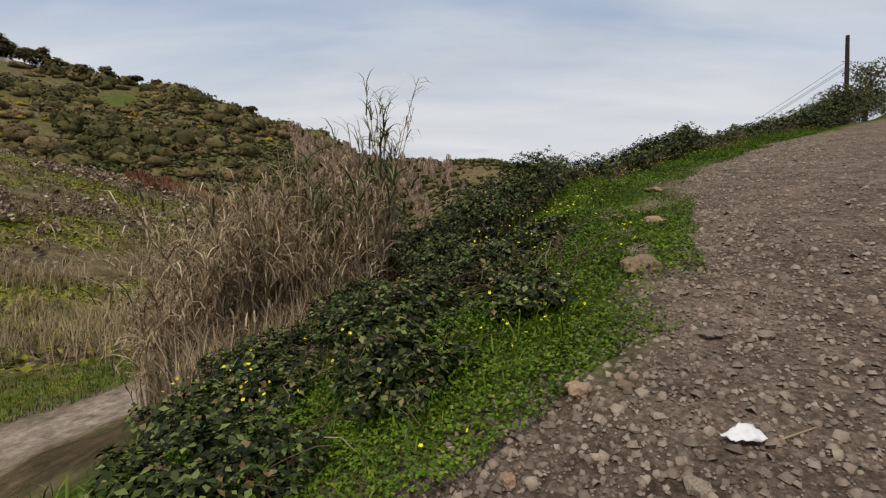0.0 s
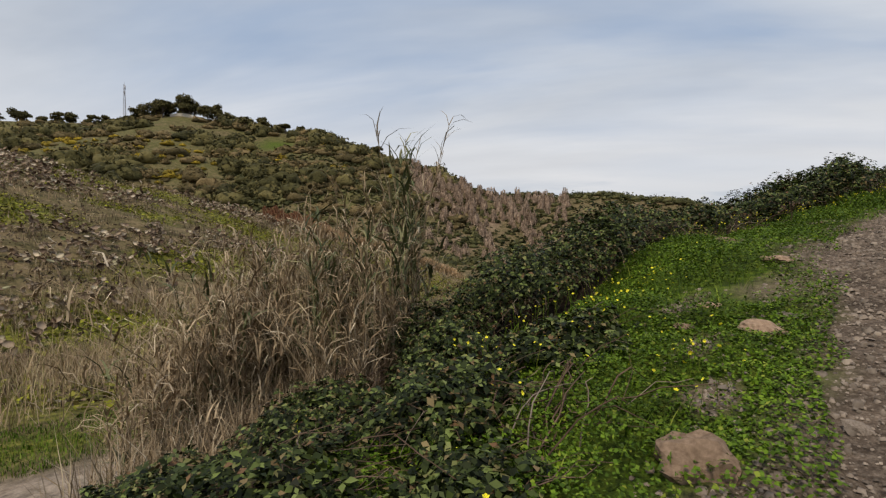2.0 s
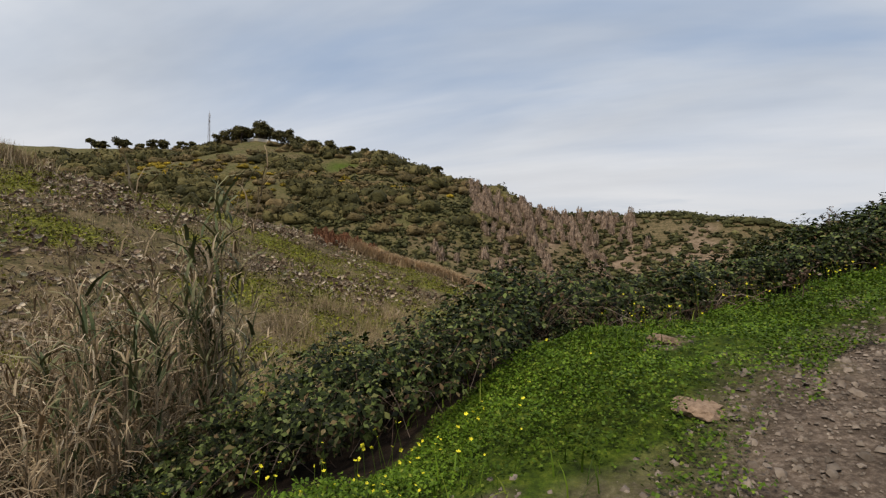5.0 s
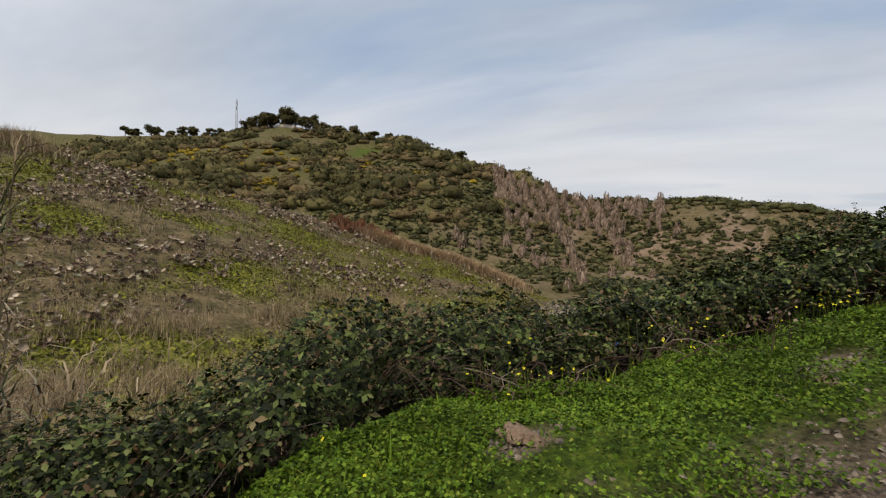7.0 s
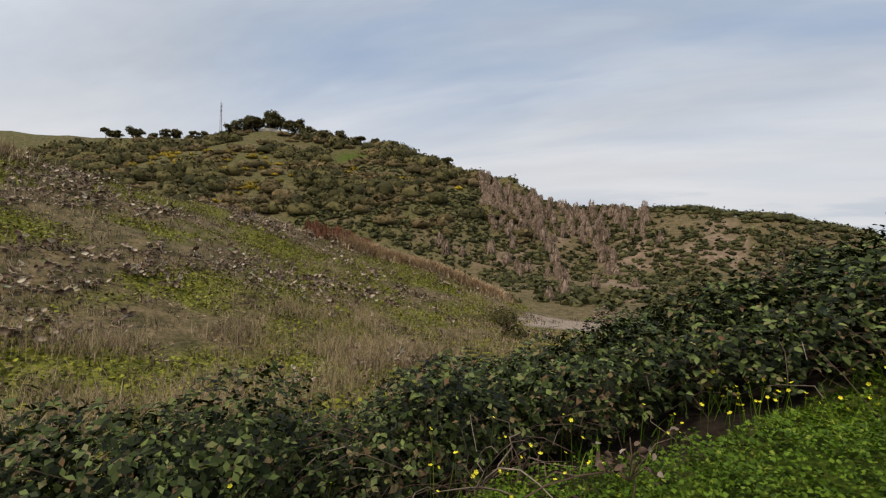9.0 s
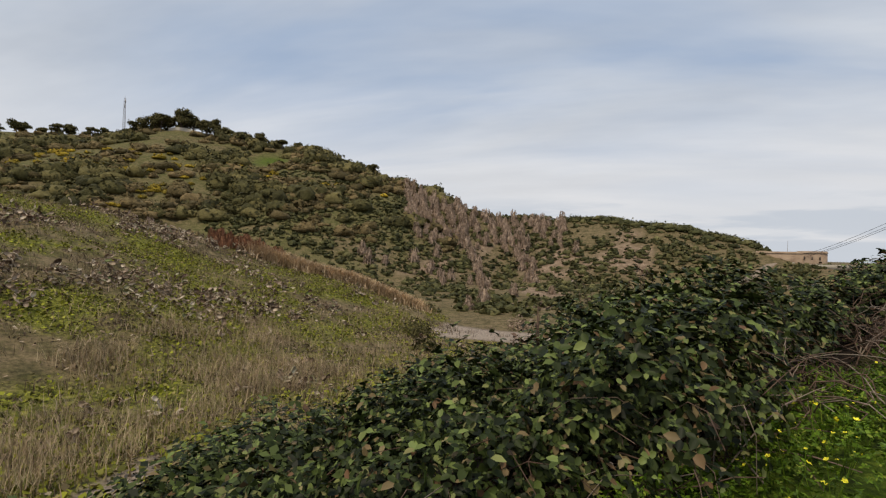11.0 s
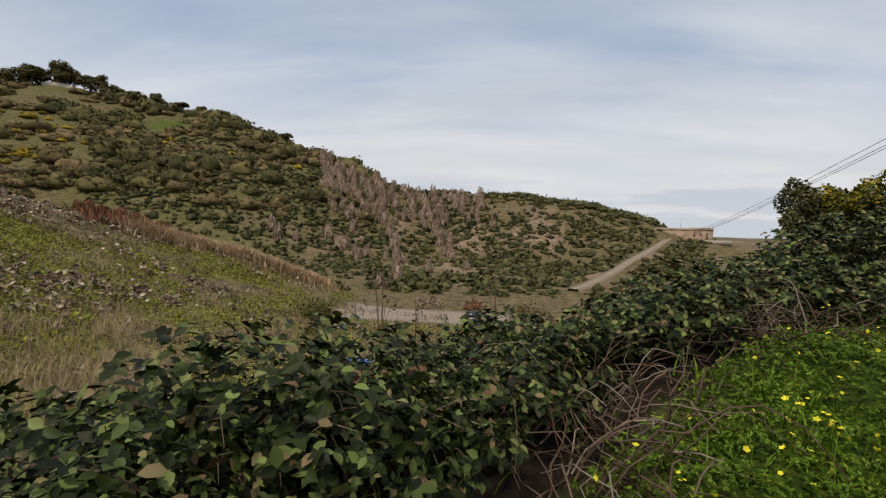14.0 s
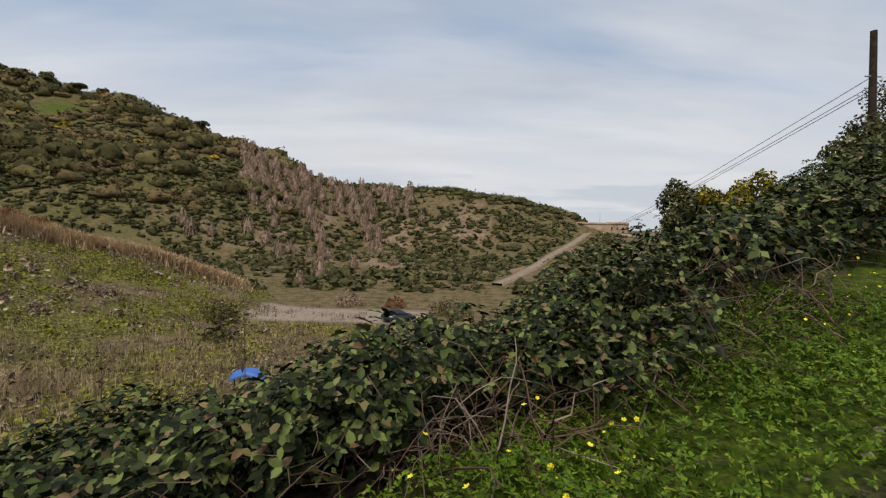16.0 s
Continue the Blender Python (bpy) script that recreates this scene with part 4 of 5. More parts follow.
def hill_spots(n, seed, test, reach=360):
    rng = np.random.default_rng(seed)
    az, dist = np.radians(rng.uniform(-70, 24, n * 7)), np.sqrt(rng.uniform(92 ** 2, reach ** 2, n * 7))
    x, y = 5 + dist * np.sin(az), 8 + dist * np.cos(az)
    keep = test(x, y, np.degrees(az), dist, ground(x, y), rng)
    return np.stack((x, y), -1)[keep][:n], rng


def is_field(x, y):
    return np.hypot((x + 152) / 13, (y - 226) / 14) < 1.1


def pines(x, y, az, d, z, rng):
    return ((az < -14) & (z > 12)) & (fbm(x, y, 24, 3, 71) > rng.uniform(-0.25, 0.45, len(x))) & ~is_field(x, y)


def olives(x, y, az, d, z, rng):
    return (az < -6) & (z > 0) & (fbm(x, y, 22, 3, 72) > rng.uniform(-0.3, 0.5, len(x))) & ~is_field(x, y)


def gorse(x, y, az, d, z, rng):
    return (az < -18) & (z > 8) & (z < 50) & (fbm(x, y, 26, 3, 73) > rng.uniform(0.0, 0.9, len(x))) & ~is_field(x, y)


def low_scrub(x, y, az, d, z, rng):
    beside_ramp = np.abs((x - 24) * 0.867 - (y - 107.5) * 0.498) < 3.2
    return (az > -42) & (z > -9.3) & ~(beside_ramp & (x > 20) & (x < 74)) & (fbm(x, y, 15, 3, 74) > rng.uniform(-0.8, 0.5, len(x)))


spots, rng_ = hill_spots(1250, 21, pines)
far_scrub("evergreen_wood", "dark evergreen trees and bushes over the hill", "trees", PINE, spots, 2.2 + 4.4 * rng_.random(len(spots)) ** 1.6, (1, 1, 0.72), 46, 1)
spots, rng_ = hill_spots(1900, 22, olives)
far_scrub("olive_scrub", "brownish olive scrub over the hill", "bushes", OLIVE, spots, 1.4 + 3.2 * rng_.random(len(spots)) ** 1.6, (1, 1, 0.68), 30, 2, 2)
spots, rng_ = hill_spots(620, 23, gorse)
far_scrub("gorse", "ochre-yellow gorse bushes on the hill", "bushes", GORSE, spots, rng_.uniform(1.4, 3.0, len(spots)), (1, 1, 0.6), 30, 3)
k_ = np.sort(np.random.default_rng(26).random(130))
spots = np.stack((np.interp(k_, (0, 0.2, 0.5, 0.75, 1), (2, 14, 40, 55, 66)), np.interp(k_, (0, 0.2, 0.5, 0.75, 1), (227, 225, 214, 205, 198))), -1) + np.random.default_rng(27).normal(0, 2.2, (130, 2))
far_scrub("headland_wood", "low dark green wood along the headland crest", "trees", SCRUB, spots, np.random.default_rng(28).uniform(1.3, 2.5, 130), (1.2, 1.2, 0.7), 40, 8)
spots = np.array((-135.0, 245.0)) + np.random.default_rng(29).normal(0, 1, (22, 2)) * (8, 4)
far_scrub("evergreen_wood", "dense dark evergreen clump on the hill's shoulder", "trees", PINE, spots, np.random.default_rng(30).uniform(3.5, 5.5, 22), (1, 1, 0.8), 120, 9)
spots, rng_ = hill_spots(6200, 24, low_scrub, 240)
far_scrub("low_scrub", "low dark green scrub on the rocky slopes", "bushes", SCRUB, spots, 0.5 + 1.5 * rng_.random(len(spots)) ** 1.5, (1, 1, 0.6), 8, 4, 1)


def hanging_tree(rng, strands):
    """A dead tree draped with hanging strands, about 2.4 units tall."""
    cv, cf = canopy(rng, (0.62, 0.62, 1.15), 2, -0.75)
    cv[:, 2] += 0.25
    z = 2.25 * (1 - rng.random(strands) ** 0.8 * 0.92)
    r = 0.86 * np.sqrt(np.clip(1 - z / 2.35, 0.02, 1)) ** 0.8 * rng.uniform(0.75, 1.15, strands)
    g = rng.uniform(0, 6.283, strands)
    out = np.stack((np.cos(g), np.sin(g), np.zeros(strands)), -1)
    side = np.stack((-np.sin(g), np.cos(g), np.zeros(strands)), -1) + rng.normal(0, 0.3, (strands, 3))
    top = out * r[:, None] + np.stack((np.zeros(strands), np.zeros(strands), z + 0.1), -1)
    tip = top + out * rng.uniform(0.0, 0.22, strands)[:, None] - np.array((0, 0, 1.0)) * rng.uniform(0.25, 0.75, strands)[:, None]
    wide = side * rng.uniform(0.03, 0.09, strands)[:, None]
    v = np.stack((top - wide, top + wide, tip + wide * 0.5, tip - wide * 0.5), 1).reshape(-1, 3)
    return (cv, cf), (v, np.arange(strands * 4).reshape(-1, 4))


def hanging_wood(name, label, mat, places, sizes, seed, strands=110):
    rng = np.random.default_rng(seed)
    kinds = [hanging_tree(rng, strands) for _ in range(8)]
    vs, tris, fours, base = [], [], [], 0
    places = np.asarray(places)
    for (x, y), z, s in zip(places, ground(places[:, 0], places[:, 1]), sizes):
        g = rng.uniform(0, 6.28)
        turn = np.array(((math.cos(g), -math.sin(g), 0), (math.sin(g), math.cos(g), 0), (0, 0, 1)))
        stretch = np.array((1, 1, rng.uniform(0.85, 1.3))) * s
        for (v, f), faces in zip(kinds[rng.integers(0, 8)], (tris, fours)):
            vs.append(v @ turn.T * stretch + (x, y, z - 0.15 * s))
            faces.append(f + base)
            base += len(v)
    ob = new(name, mesh_of(name, np.concatenate(vs), [np.concatenate(tris), np.concatenate(fours)], mat))
    tagged(ob, label, "trees", kind="stuff")


def weeping_trees():
    """The dead, hanging, brown trees that run down the cliff in files."""
    rng = np.random.default_rng(31)
    files = ((-79, 240, -50, 178), (-65, 223, -40, 167), (-60, 225, -39, 178), (-51, 221, -36, 183), (-47, 225, -17, 141), (-38, 215, -26, 187), (-32, 217, -20, 189),
             (-25, 220, -11, 179), (-19, 222, -6, 163), (-11, 223, -7, 206), (-2, 219, 0, 193), (-72, 232, -55, 200), (-44, 158, -32, 151))
    place, size = [], []
    for x0, y0, x1, y1 in files:
        n = int(math.hypot(x1 - x0, y1 - y0) / 3.6) + 3
        for i in range(n):
            k = i / (n - 1)
            place.append((x0 + (x1 - x0) * k + rng.normal(0, 1.2), y0 + (y1 - y0) * k + rng.normal(0, 1.2)))
            size.append(rng.uniform(1.6, 2.9) * (1 - 0.35 * k))
    for i in range(26):
        place.append((np.interp(i, (0, 25), (-80, -2)) + rng.normal(0, 1.5), np.interp(i, (0, 9, 25), (240, 226, 222)) + rng.normal(0, 2)))
        size.append(rng.uniform(1.7, 2.6))
    for x, y in ((7, 187), (1, 137), (-14, 104), (-13, 115), (-24, 150), (-8, 128), (-52, 150), (-56, 146), (-60, 150), (-30, 140)):
        place.append((x, y))
        size.append(rng.uniform(1.3, 2.0))
    hanging_wood("dead_weeping_trees", "grey-brown dead weeping trees on the cliff", DEAD, place, size, 905)
    place = [(-43 + rng.normal(0, 2.6), 102 + rng.normal(0, 4)) for _ in range(12)] + [(-66 + rng.normal(0, 3), 74 + rng.normal(0, 3)) for _ in range(14)]
    hanging_wood("dead_weeping_trees", "grey-brown dead shrubs behind the ridge", DEAD, place, rng.uniform(0.9, 1.6, len(place)), 906, 200)
    k = rng.random(60)
    place = np.stack((np.interp(k, (0, 1), (-48.5, -41)) + rng.normal(0, 0.5, 60), np.interp(k, (0, 1), (73, 80)) - 2.2 * rng.random(60)), -1)
    hanging_wood("rust_scrub", "rust-brown scrub along the ridge", RUST, place, rng.uniform(0.75, 1.15, 60), 907, 160)


weeping_trees()


def pine_tree(x, y, tall, wide, seed, umbrella=True):
    rng = np.random.default_rng(1100 + seed)
    z = float(ground(np.array(x), np.array(y)))
    ob = thing("pine_tree", "dark umbrella-shaped pine tree on the hilltop", "tree", "trees on the hill crest", where=(x, y, z - 0.2))
    pieces = [tube(((0, 0, 0), (0.15, 0.1, tall * 0.35), (rng.normal(0, 0.3), 0, tall * 0.7)), (0.32, 0.24, 0.16), 6)]
    clumps, cf = [], []
    for i in range(9):
        g, r = rng.uniform(0, 6.28), wide * rng.uniform(0.1, 0.72)
        c = np.array((r * math.cos(g), r * math.sin(g), tall * rng.uniform(0.66 if umbrella else 0.35, 0.9)))
        pieces.append(tube(((0, 0, tall * 0.45), c * (0.5, 0.5, 0.85), c), (0.14, 0.1, 0.05), 4))
        v, f = shrub_cloud(110, rng, (wide * 0.40, wide * 0.40, tall * (0.14 if umbrella else 0.22)), 0.6)
        clumps.append((v + c, f))
    part("trunk", mesh_of("trunk", *joined(pieces), BARK), ob)
    part("crown", mesh_of("crown", *joined(clumps), PINE), ob)


for i in range(54):
    k = i / 53
    rng_ = np.random.default_rng(1200 + i)
    px = float(np.interp(k, (0, 0.35, 0.75, 1), (-330, -268, -228, -150))) + rng_.normal(0, 5)
    py = float(np.interp(k, (0, 0.35, 0.75, 1), (200, 232, 246, 250))) + rng_.normal(0, 4)
    big = 0.52 < k < 0.80
    pine_tree(px, py, rng_.uniform(8, 12) if big else rng_.uniform(4, 7), rng_.uniform(5, 7) if big else rng_.uniform(3, 5), i, i % 5 == 1)

pine_tree(-99, 240.5, 6.0, 3.6, 80)
for i in range(11):
    rng_ = np.random.default_rng(1300 + i)
    pine_tree(-243 + 4.2 * i + rng_.normal(0, 1.2), 244 + 0.5 * i + rng_.normal(0, 2.5), rng_.uniform(6.5, 9.5), rng_.uniform(3.6, 5.2), 90 + i, i % 3 == 0)

# ---- built things ----
def box(c, s):
    """Vertices and faces of a box with its centre and full size."""
    k = np.array([(i, j, l) for i in (-0.5, 0.5) for j in (-0.5, 0.5) for l in (-0.5, 0.5)])
    f = np.array(((0, 1, 3, 2), (4, 6, 7, 5), (0, 4, 5, 1), (2, 3, 7, 6), (0, 2, 6, 4), (1, 5, 7, 3)))
    return k * np.asarray(s) + np.asarray(c), f


def placed(pieces, turn=0.0):
    v, f = joined(pieces)
    c, s = math.cos(turn), math.sin(turn)
    return v @ np.array(((c, s, 0), (-s, c, 0), (0, 0, 1))), f


def mast():
    x, y = -263.0, 233.0
    z = float(ground(np.array(x), np.array(y)))
    ob = thing("radio_mast", "red and white lattice radio mast on the hilltop", "mast", where=(x, y, z))
    legs = [tube(((c * 1.0, s * 1.0, -0.5), (c * 0.45, s * 0.45, 25)), (0.14, 0.10), 4) for c, s in ((1, 0), (-0.5, 0.87), (-0.5, -0.87))]
    for leg in legs:
        part("leg", mesh_of("mast_leg", *leg, STEEL), ob)
    rungs = []
    for i in range(25):
        r, r2 = 1.0 - 0.022 * i, 1.0 - 0.022 * (i + 1)
        for p, q in (((1, 0), (-0.5, 0.87)), ((-0.5, 0.87), (-0.5, -0.87)), ((-0.5, -0.87), (1, 0))):
            rungs.append(tube(((p[0] * r, p[1] * r, i), (q[0] * r2, q[1] * r2, i + 1)), (0.06, 0.06), 3))
    part("bracing", mesh_of("mast_bracing", *joined(rungs), STEEL), ob)
    part("antenna", mesh_of("mast_antenna", *joined([box((0.4, 0, 23), (0.5, 0.4, 2.2)), box((-0.4, 0.3, 20), (0.5, 0.4, 1.8)), tube(((0, 0, 25), (0, 0, 27)), (0.08, 0.03), 5)]), STEEL), ob)


mast()


def fort():
    """A low masonry fort on the headland with a round-cornered bastion and an arched gate."""
    x, y, z = 75.5, 190.5, 2.2
    turn = math.radians(-21)
    ob = thing("stone_fort", "low square fort of tan masonry on the headland", "fort", where=(x, y, z))
    ob.scale = (1.22, 1.22, 1.22)

    def ring(cx, cy, w, d, h, r, base=0.0):
        k = []
        for qx, qy, g in ((1, 1, 0), (-1, 1, 90), (-1, -1, 180), (1, -1, 270)):
            for e in np.linspace(0, 90, 5):
                t = math.radians(g + e)
                k.append((cx + qx * (w / 2 - r) + r * math.cos(t), cy + qy * (d / 2 - r) + r * math.sin(t)))
        k = np.array(k)
        n = len(k)
        v = np.concatenate((np.column_stack((k * 1.0, np.full(n, base))), np.column_stack((k, np.full(n, base + h)))))
        i = np.arange(n)
        f = np.stack((i, (i + 1) % n, (i + 1) % n + n, i + n), -1)
        top = np.array([(n + j, n + j + 1, 2 * n - 2 - j, 2 * n - 1 - j) for j in range(n // 2 - 1)])
        return v, np.concatenate((f, top))
    part("curtain_wall", mesh_of("curtain_wall", *placed([ring(-2.5, 3, 11, 12, 4.1, 0.4, -1)], turn), FORT), ob)
    part("bastion", mesh_of("bastion", *placed([ring(4.2, 1.2, 6.4, 9, 4.3, 2.4, -1)], turn), FORT), ob)
    part("cornice", mesh_of("cornice", *placed([ring(-2.5, 3, 11.3, 12.3, 0.25, 0.5, 2.6), ring(4.2, 1.2, 6.7, 9.3, 0.25, 2.5, 2.75)], turn), FORT), ob, "projecting stone string course")
    k = np.linspace(0, math.pi, 9)
    arch = np.concatenate((np.array(((-0.75, 0.0), (0.75, 0.0))), np.stack((0.75 * np.cos(k), 1.1 + 0.75 * np.sin(k)), -1)))
    n = len(arch)
    v = np.concatenate([np.column_stack((arch[:, 0] - 2.6, np.full(n, q), arch[:, 1] - 0.6)) for q in (-3.06, -2.7)])
    door_f = np.array([(i, i + 1, i + 1 + n, i + n) for i in range(n - 1)])
    fan = np.array([(2 + j, 3 + j, 9 - j if j < 3 else 9 - j, 10 - j) for j in range(4)] + [(0, 1, 2, 10)])
    part("gate", mesh_of("gate", *placed([(v, np.concatenate((door_f, fan)))], turn), BARK), ob, "dark arched wooden gate")
    for wx in (2.6, 4.2, 5.8):
        part("embrasure", mesh_of("embrasure", *placed([box((wx, -3.32, 1.5), (0.35, 0.12, 0.8))], turn), BARK), ob)
    part("flagpole", mesh_of("flagpole", *placed([tube(((-1, 2, 3), (-1, 2, 6.2)), (0.06, 0.04), 5)], turn), STEEL), ob)
    terrace = thing("terrace_wall", "pale retaining wall beside the fort", "wall", where=(x, y, z))
    part("wall", mesh_of("terrace", *placed([box((4.5, -5.2, -0.9), (20, 0.5, 1.5)), box((14, -2, -0.8), (0.5, 6, 1.3))], turn), CONCRETE), terrace)
    rng = np.random.default_rng(5)
    for i in range(7):
        b_ = new("white_block", mesh_of("white_block", *placed([box((-6.5 + 1.15 * i + rng.normal(0, 0.15), -5.6, -0.1), (0.55, 0.5, 0.6))], turn), WHITEWASH))
        b_.location = (x, y, z)
        tagged(b_, "whitewashed stone block along the fort terrace", "block", "white blocks by the fort")


fort()


def ramp_track():
    """The straight concrete chute that climbs to the fort."""
    k = np.linspace(0, 1, 40)
    x, y = 24 + k * 44, 107.5 + k * 76.5
    z = ground(x, y)
    z = np.convolve(np.pad(z, 4, "edge"), np.ones(9) / 9, "valid") + 0.35
    w = np.array((0.867, -0.498)) * 1.1
    v = np.concatenate([np.stack((x + s * w[0], y + s * w[1], z + h), -1) for s, h in ((-1, 0), (1, 0), (1, -1.5), (-1, -1.5))])
    i = np.arange(39)
    f = np.concatenate([np.stack((i + p * 40, i + 1 + p * 40, i + 1 + q * 40, i + q * 40), -1) for p, q in ((0, 1), (1, 2), (3, 0))])
    ob = new("concrete_ramp", mesh_of("concrete_ramp", v, f, DIRT))
    tagged(ob, "long pale straight ramp climbing the slope to the fort", "ramp", kind="structure")


ramp_track()


def pole_and_wires():
    x, y = at(42.7, -3.7)
    z = float(ground(np.array(x), np.array(y)))
    top = 10.97
    pole = thing("utility_pole", "dark tarred wooden utility pole, slightly leaning", "pole", "utility poles", where=(x, y, z - 0.3))
    part("post", mesh_of("post", *tube(((0.25, 0.1, 0), (0.1, 0.05, 2.5), (-0.18, 0, top - z + 0.3)), (0.16, 0.14, 0.11), 8), POLE_WOOD), pole)
    part("bracket", mesh_of("bracket", *tube(((-0.4, 0, top - z - 1.4), (0.25, 0, top - z - 1.4)), (0.03, 0.03), 4), STEEL), pole)
    copy_thing(pole, pose(x + 9.5, y + 7.0, z + 0.9, 0, 0, 40))
    for i, dz in enumerate((0.0, -0.35, -0.5)):
        k = np.linspace(0, 1, 40)
        p0, p1 = np.array((x - 0.1, y, top - 1.7 + dz)), np.array((78.0 + i * 0.6, 187.5, 5.4 + dz))
        line = p0 + (p1 - p0) * k[:, None]
        line[:, 2] -= 4 * k * (1 - k) * 0.8
        ob = new("overhead_cable", mesh_of("overhead_cable", *tube(line, np.linspace(0.016, 0.05, 40), 4), CABLE))
        tagged(ob, "thin dark overhead cable strung towards the fort", "cable", "overhead cables")
        q1 = np.array((x + 9.3, y + 7.0, z + 5.4 + dz))
        line = p0 + (q1 - p0) * k[:, None]
        line[:, 2] -= 4 * k * (1 - k) * 0.3
        ob = new("overhead_cable", mesh_of("overhead_cable", *tube(line, np.full(40, 0.016), 4), CABLE))
        tagged(ob, "thin dark overhead cable between the poles", "cable", "overhead cables")


pole_and_wires()


def leafy_tree(a, b, tall, wide, mat, label, seed, n=4600, leaf=0.13):
    """A roadside tree with an open, uneven crown."""
    rng = np.random.default_rng(1500 + seed)
    x, y = at(a, b)
    z = float(ground(np.array(x), np.array(y)))
    ob = thing("tree", label, "tree", where=(x, y, z - 0.1))
    limbs, clumps = [tube(((0, 0, 0), (0.1, 0.05, tall * 0.4), (0.0, 0.1, tall * 0.8)), (0.16, 0.11, 0.05), 6)], []
    for i in range(14):
        g, r = rng.uniform(0, 6.28), wide * rng.uniform(0.15, 0.75)
        c = np.array((r * math.cos(g), r * math.sin(g), tall * rng.uniform(0.35, 0.92)))
        limbs.append(tube(((0, 0, tall * 0.3), c * (0.5, 0.5, 0.8), c), (0.06, 0.04, 0.015), 4))
        p, nrm = dome(n // 14, rng, (wide * 0.33, wide * 0.33, tall * 0.14), -1, 0.3, i, 0.45)
        v, f = scatter(LEAF, LEAF_F, p + c, frames_from(nrm, rng, 0.8), leaf * rng.uniform(0.6, 1.3, len(p)))
        clumps.append((v, f))
    part("trunk", mesh_of("tree_trunk", *joined(limbs), BARK), ob)
    part("crown", mesh_of("tree_crown", *joined(clumps), mat), ob)


ACACIA = foliage("acacia_bloom", [(0.0, (0.055, 0.065, 0.018)), (0.45, (0.13, 0.13, 0.022)), (0.75, (0.30, 0.23, 0.02)), (1.0, (0.48, 0.36, 0.03))], 0.7, 2.0)
GREYLEAF = foliage("grey_green_leaf", [(0.0, (0.045, 0.048, 0.018)), (0.6, (0.095, 0.095, 0.036)), (1.0, (0.18, 0.165, 0.07))], 0.65, 2.0)
leafy_tree(38.0, 2.1, 3.3, 1.0, GREYLEAF, "small grey-green tree beside the hedge", 1)
leafy_tree(38.5, 0.9, 2.5, 1.1, ACACIA, "acacia bush with yellow blossom behind the hedge", 2)
leafy_tree(40.5, 0.0, 2.7, 1.3, ACACIA, "acacia bush with yellow blossom behind the hedge", 3)
leafy_tree(45.0, -5.0, 4.6, 2.4, GREYLEAF, "thin grey-green pine beside the utility pole", 4)
leafy_tree(40.0, -3.4, 3.0, 1.8, GREYLEAF, "grey-green bush below the utility pole", 5)


# ---- stones ----
def stone_mesh(seed, flat=0.55, mat=STONE, detail=1):
    rng = np.random.default_rng(1700 + seed)
    bm = bmesh.new()
    bmesh.ops.create_icosphere(bm, subdivisions=detail, radius=1.0)
    off = Vector(rng.uniform(-9, 9, 3))
    for v in bm.verts:
        v.co *= 1 + 0.45 * noise.noise(v.co * 1.2 + off) + rng.uniform(-0.10, 0.06)
        v.co.z *= flat
        v.co.x *= 1.25
    me = bpy.data.meshes.new("stone")
    bm.to_mesh(me)
    bm.free()
    me.materials.append(mat)
    return me


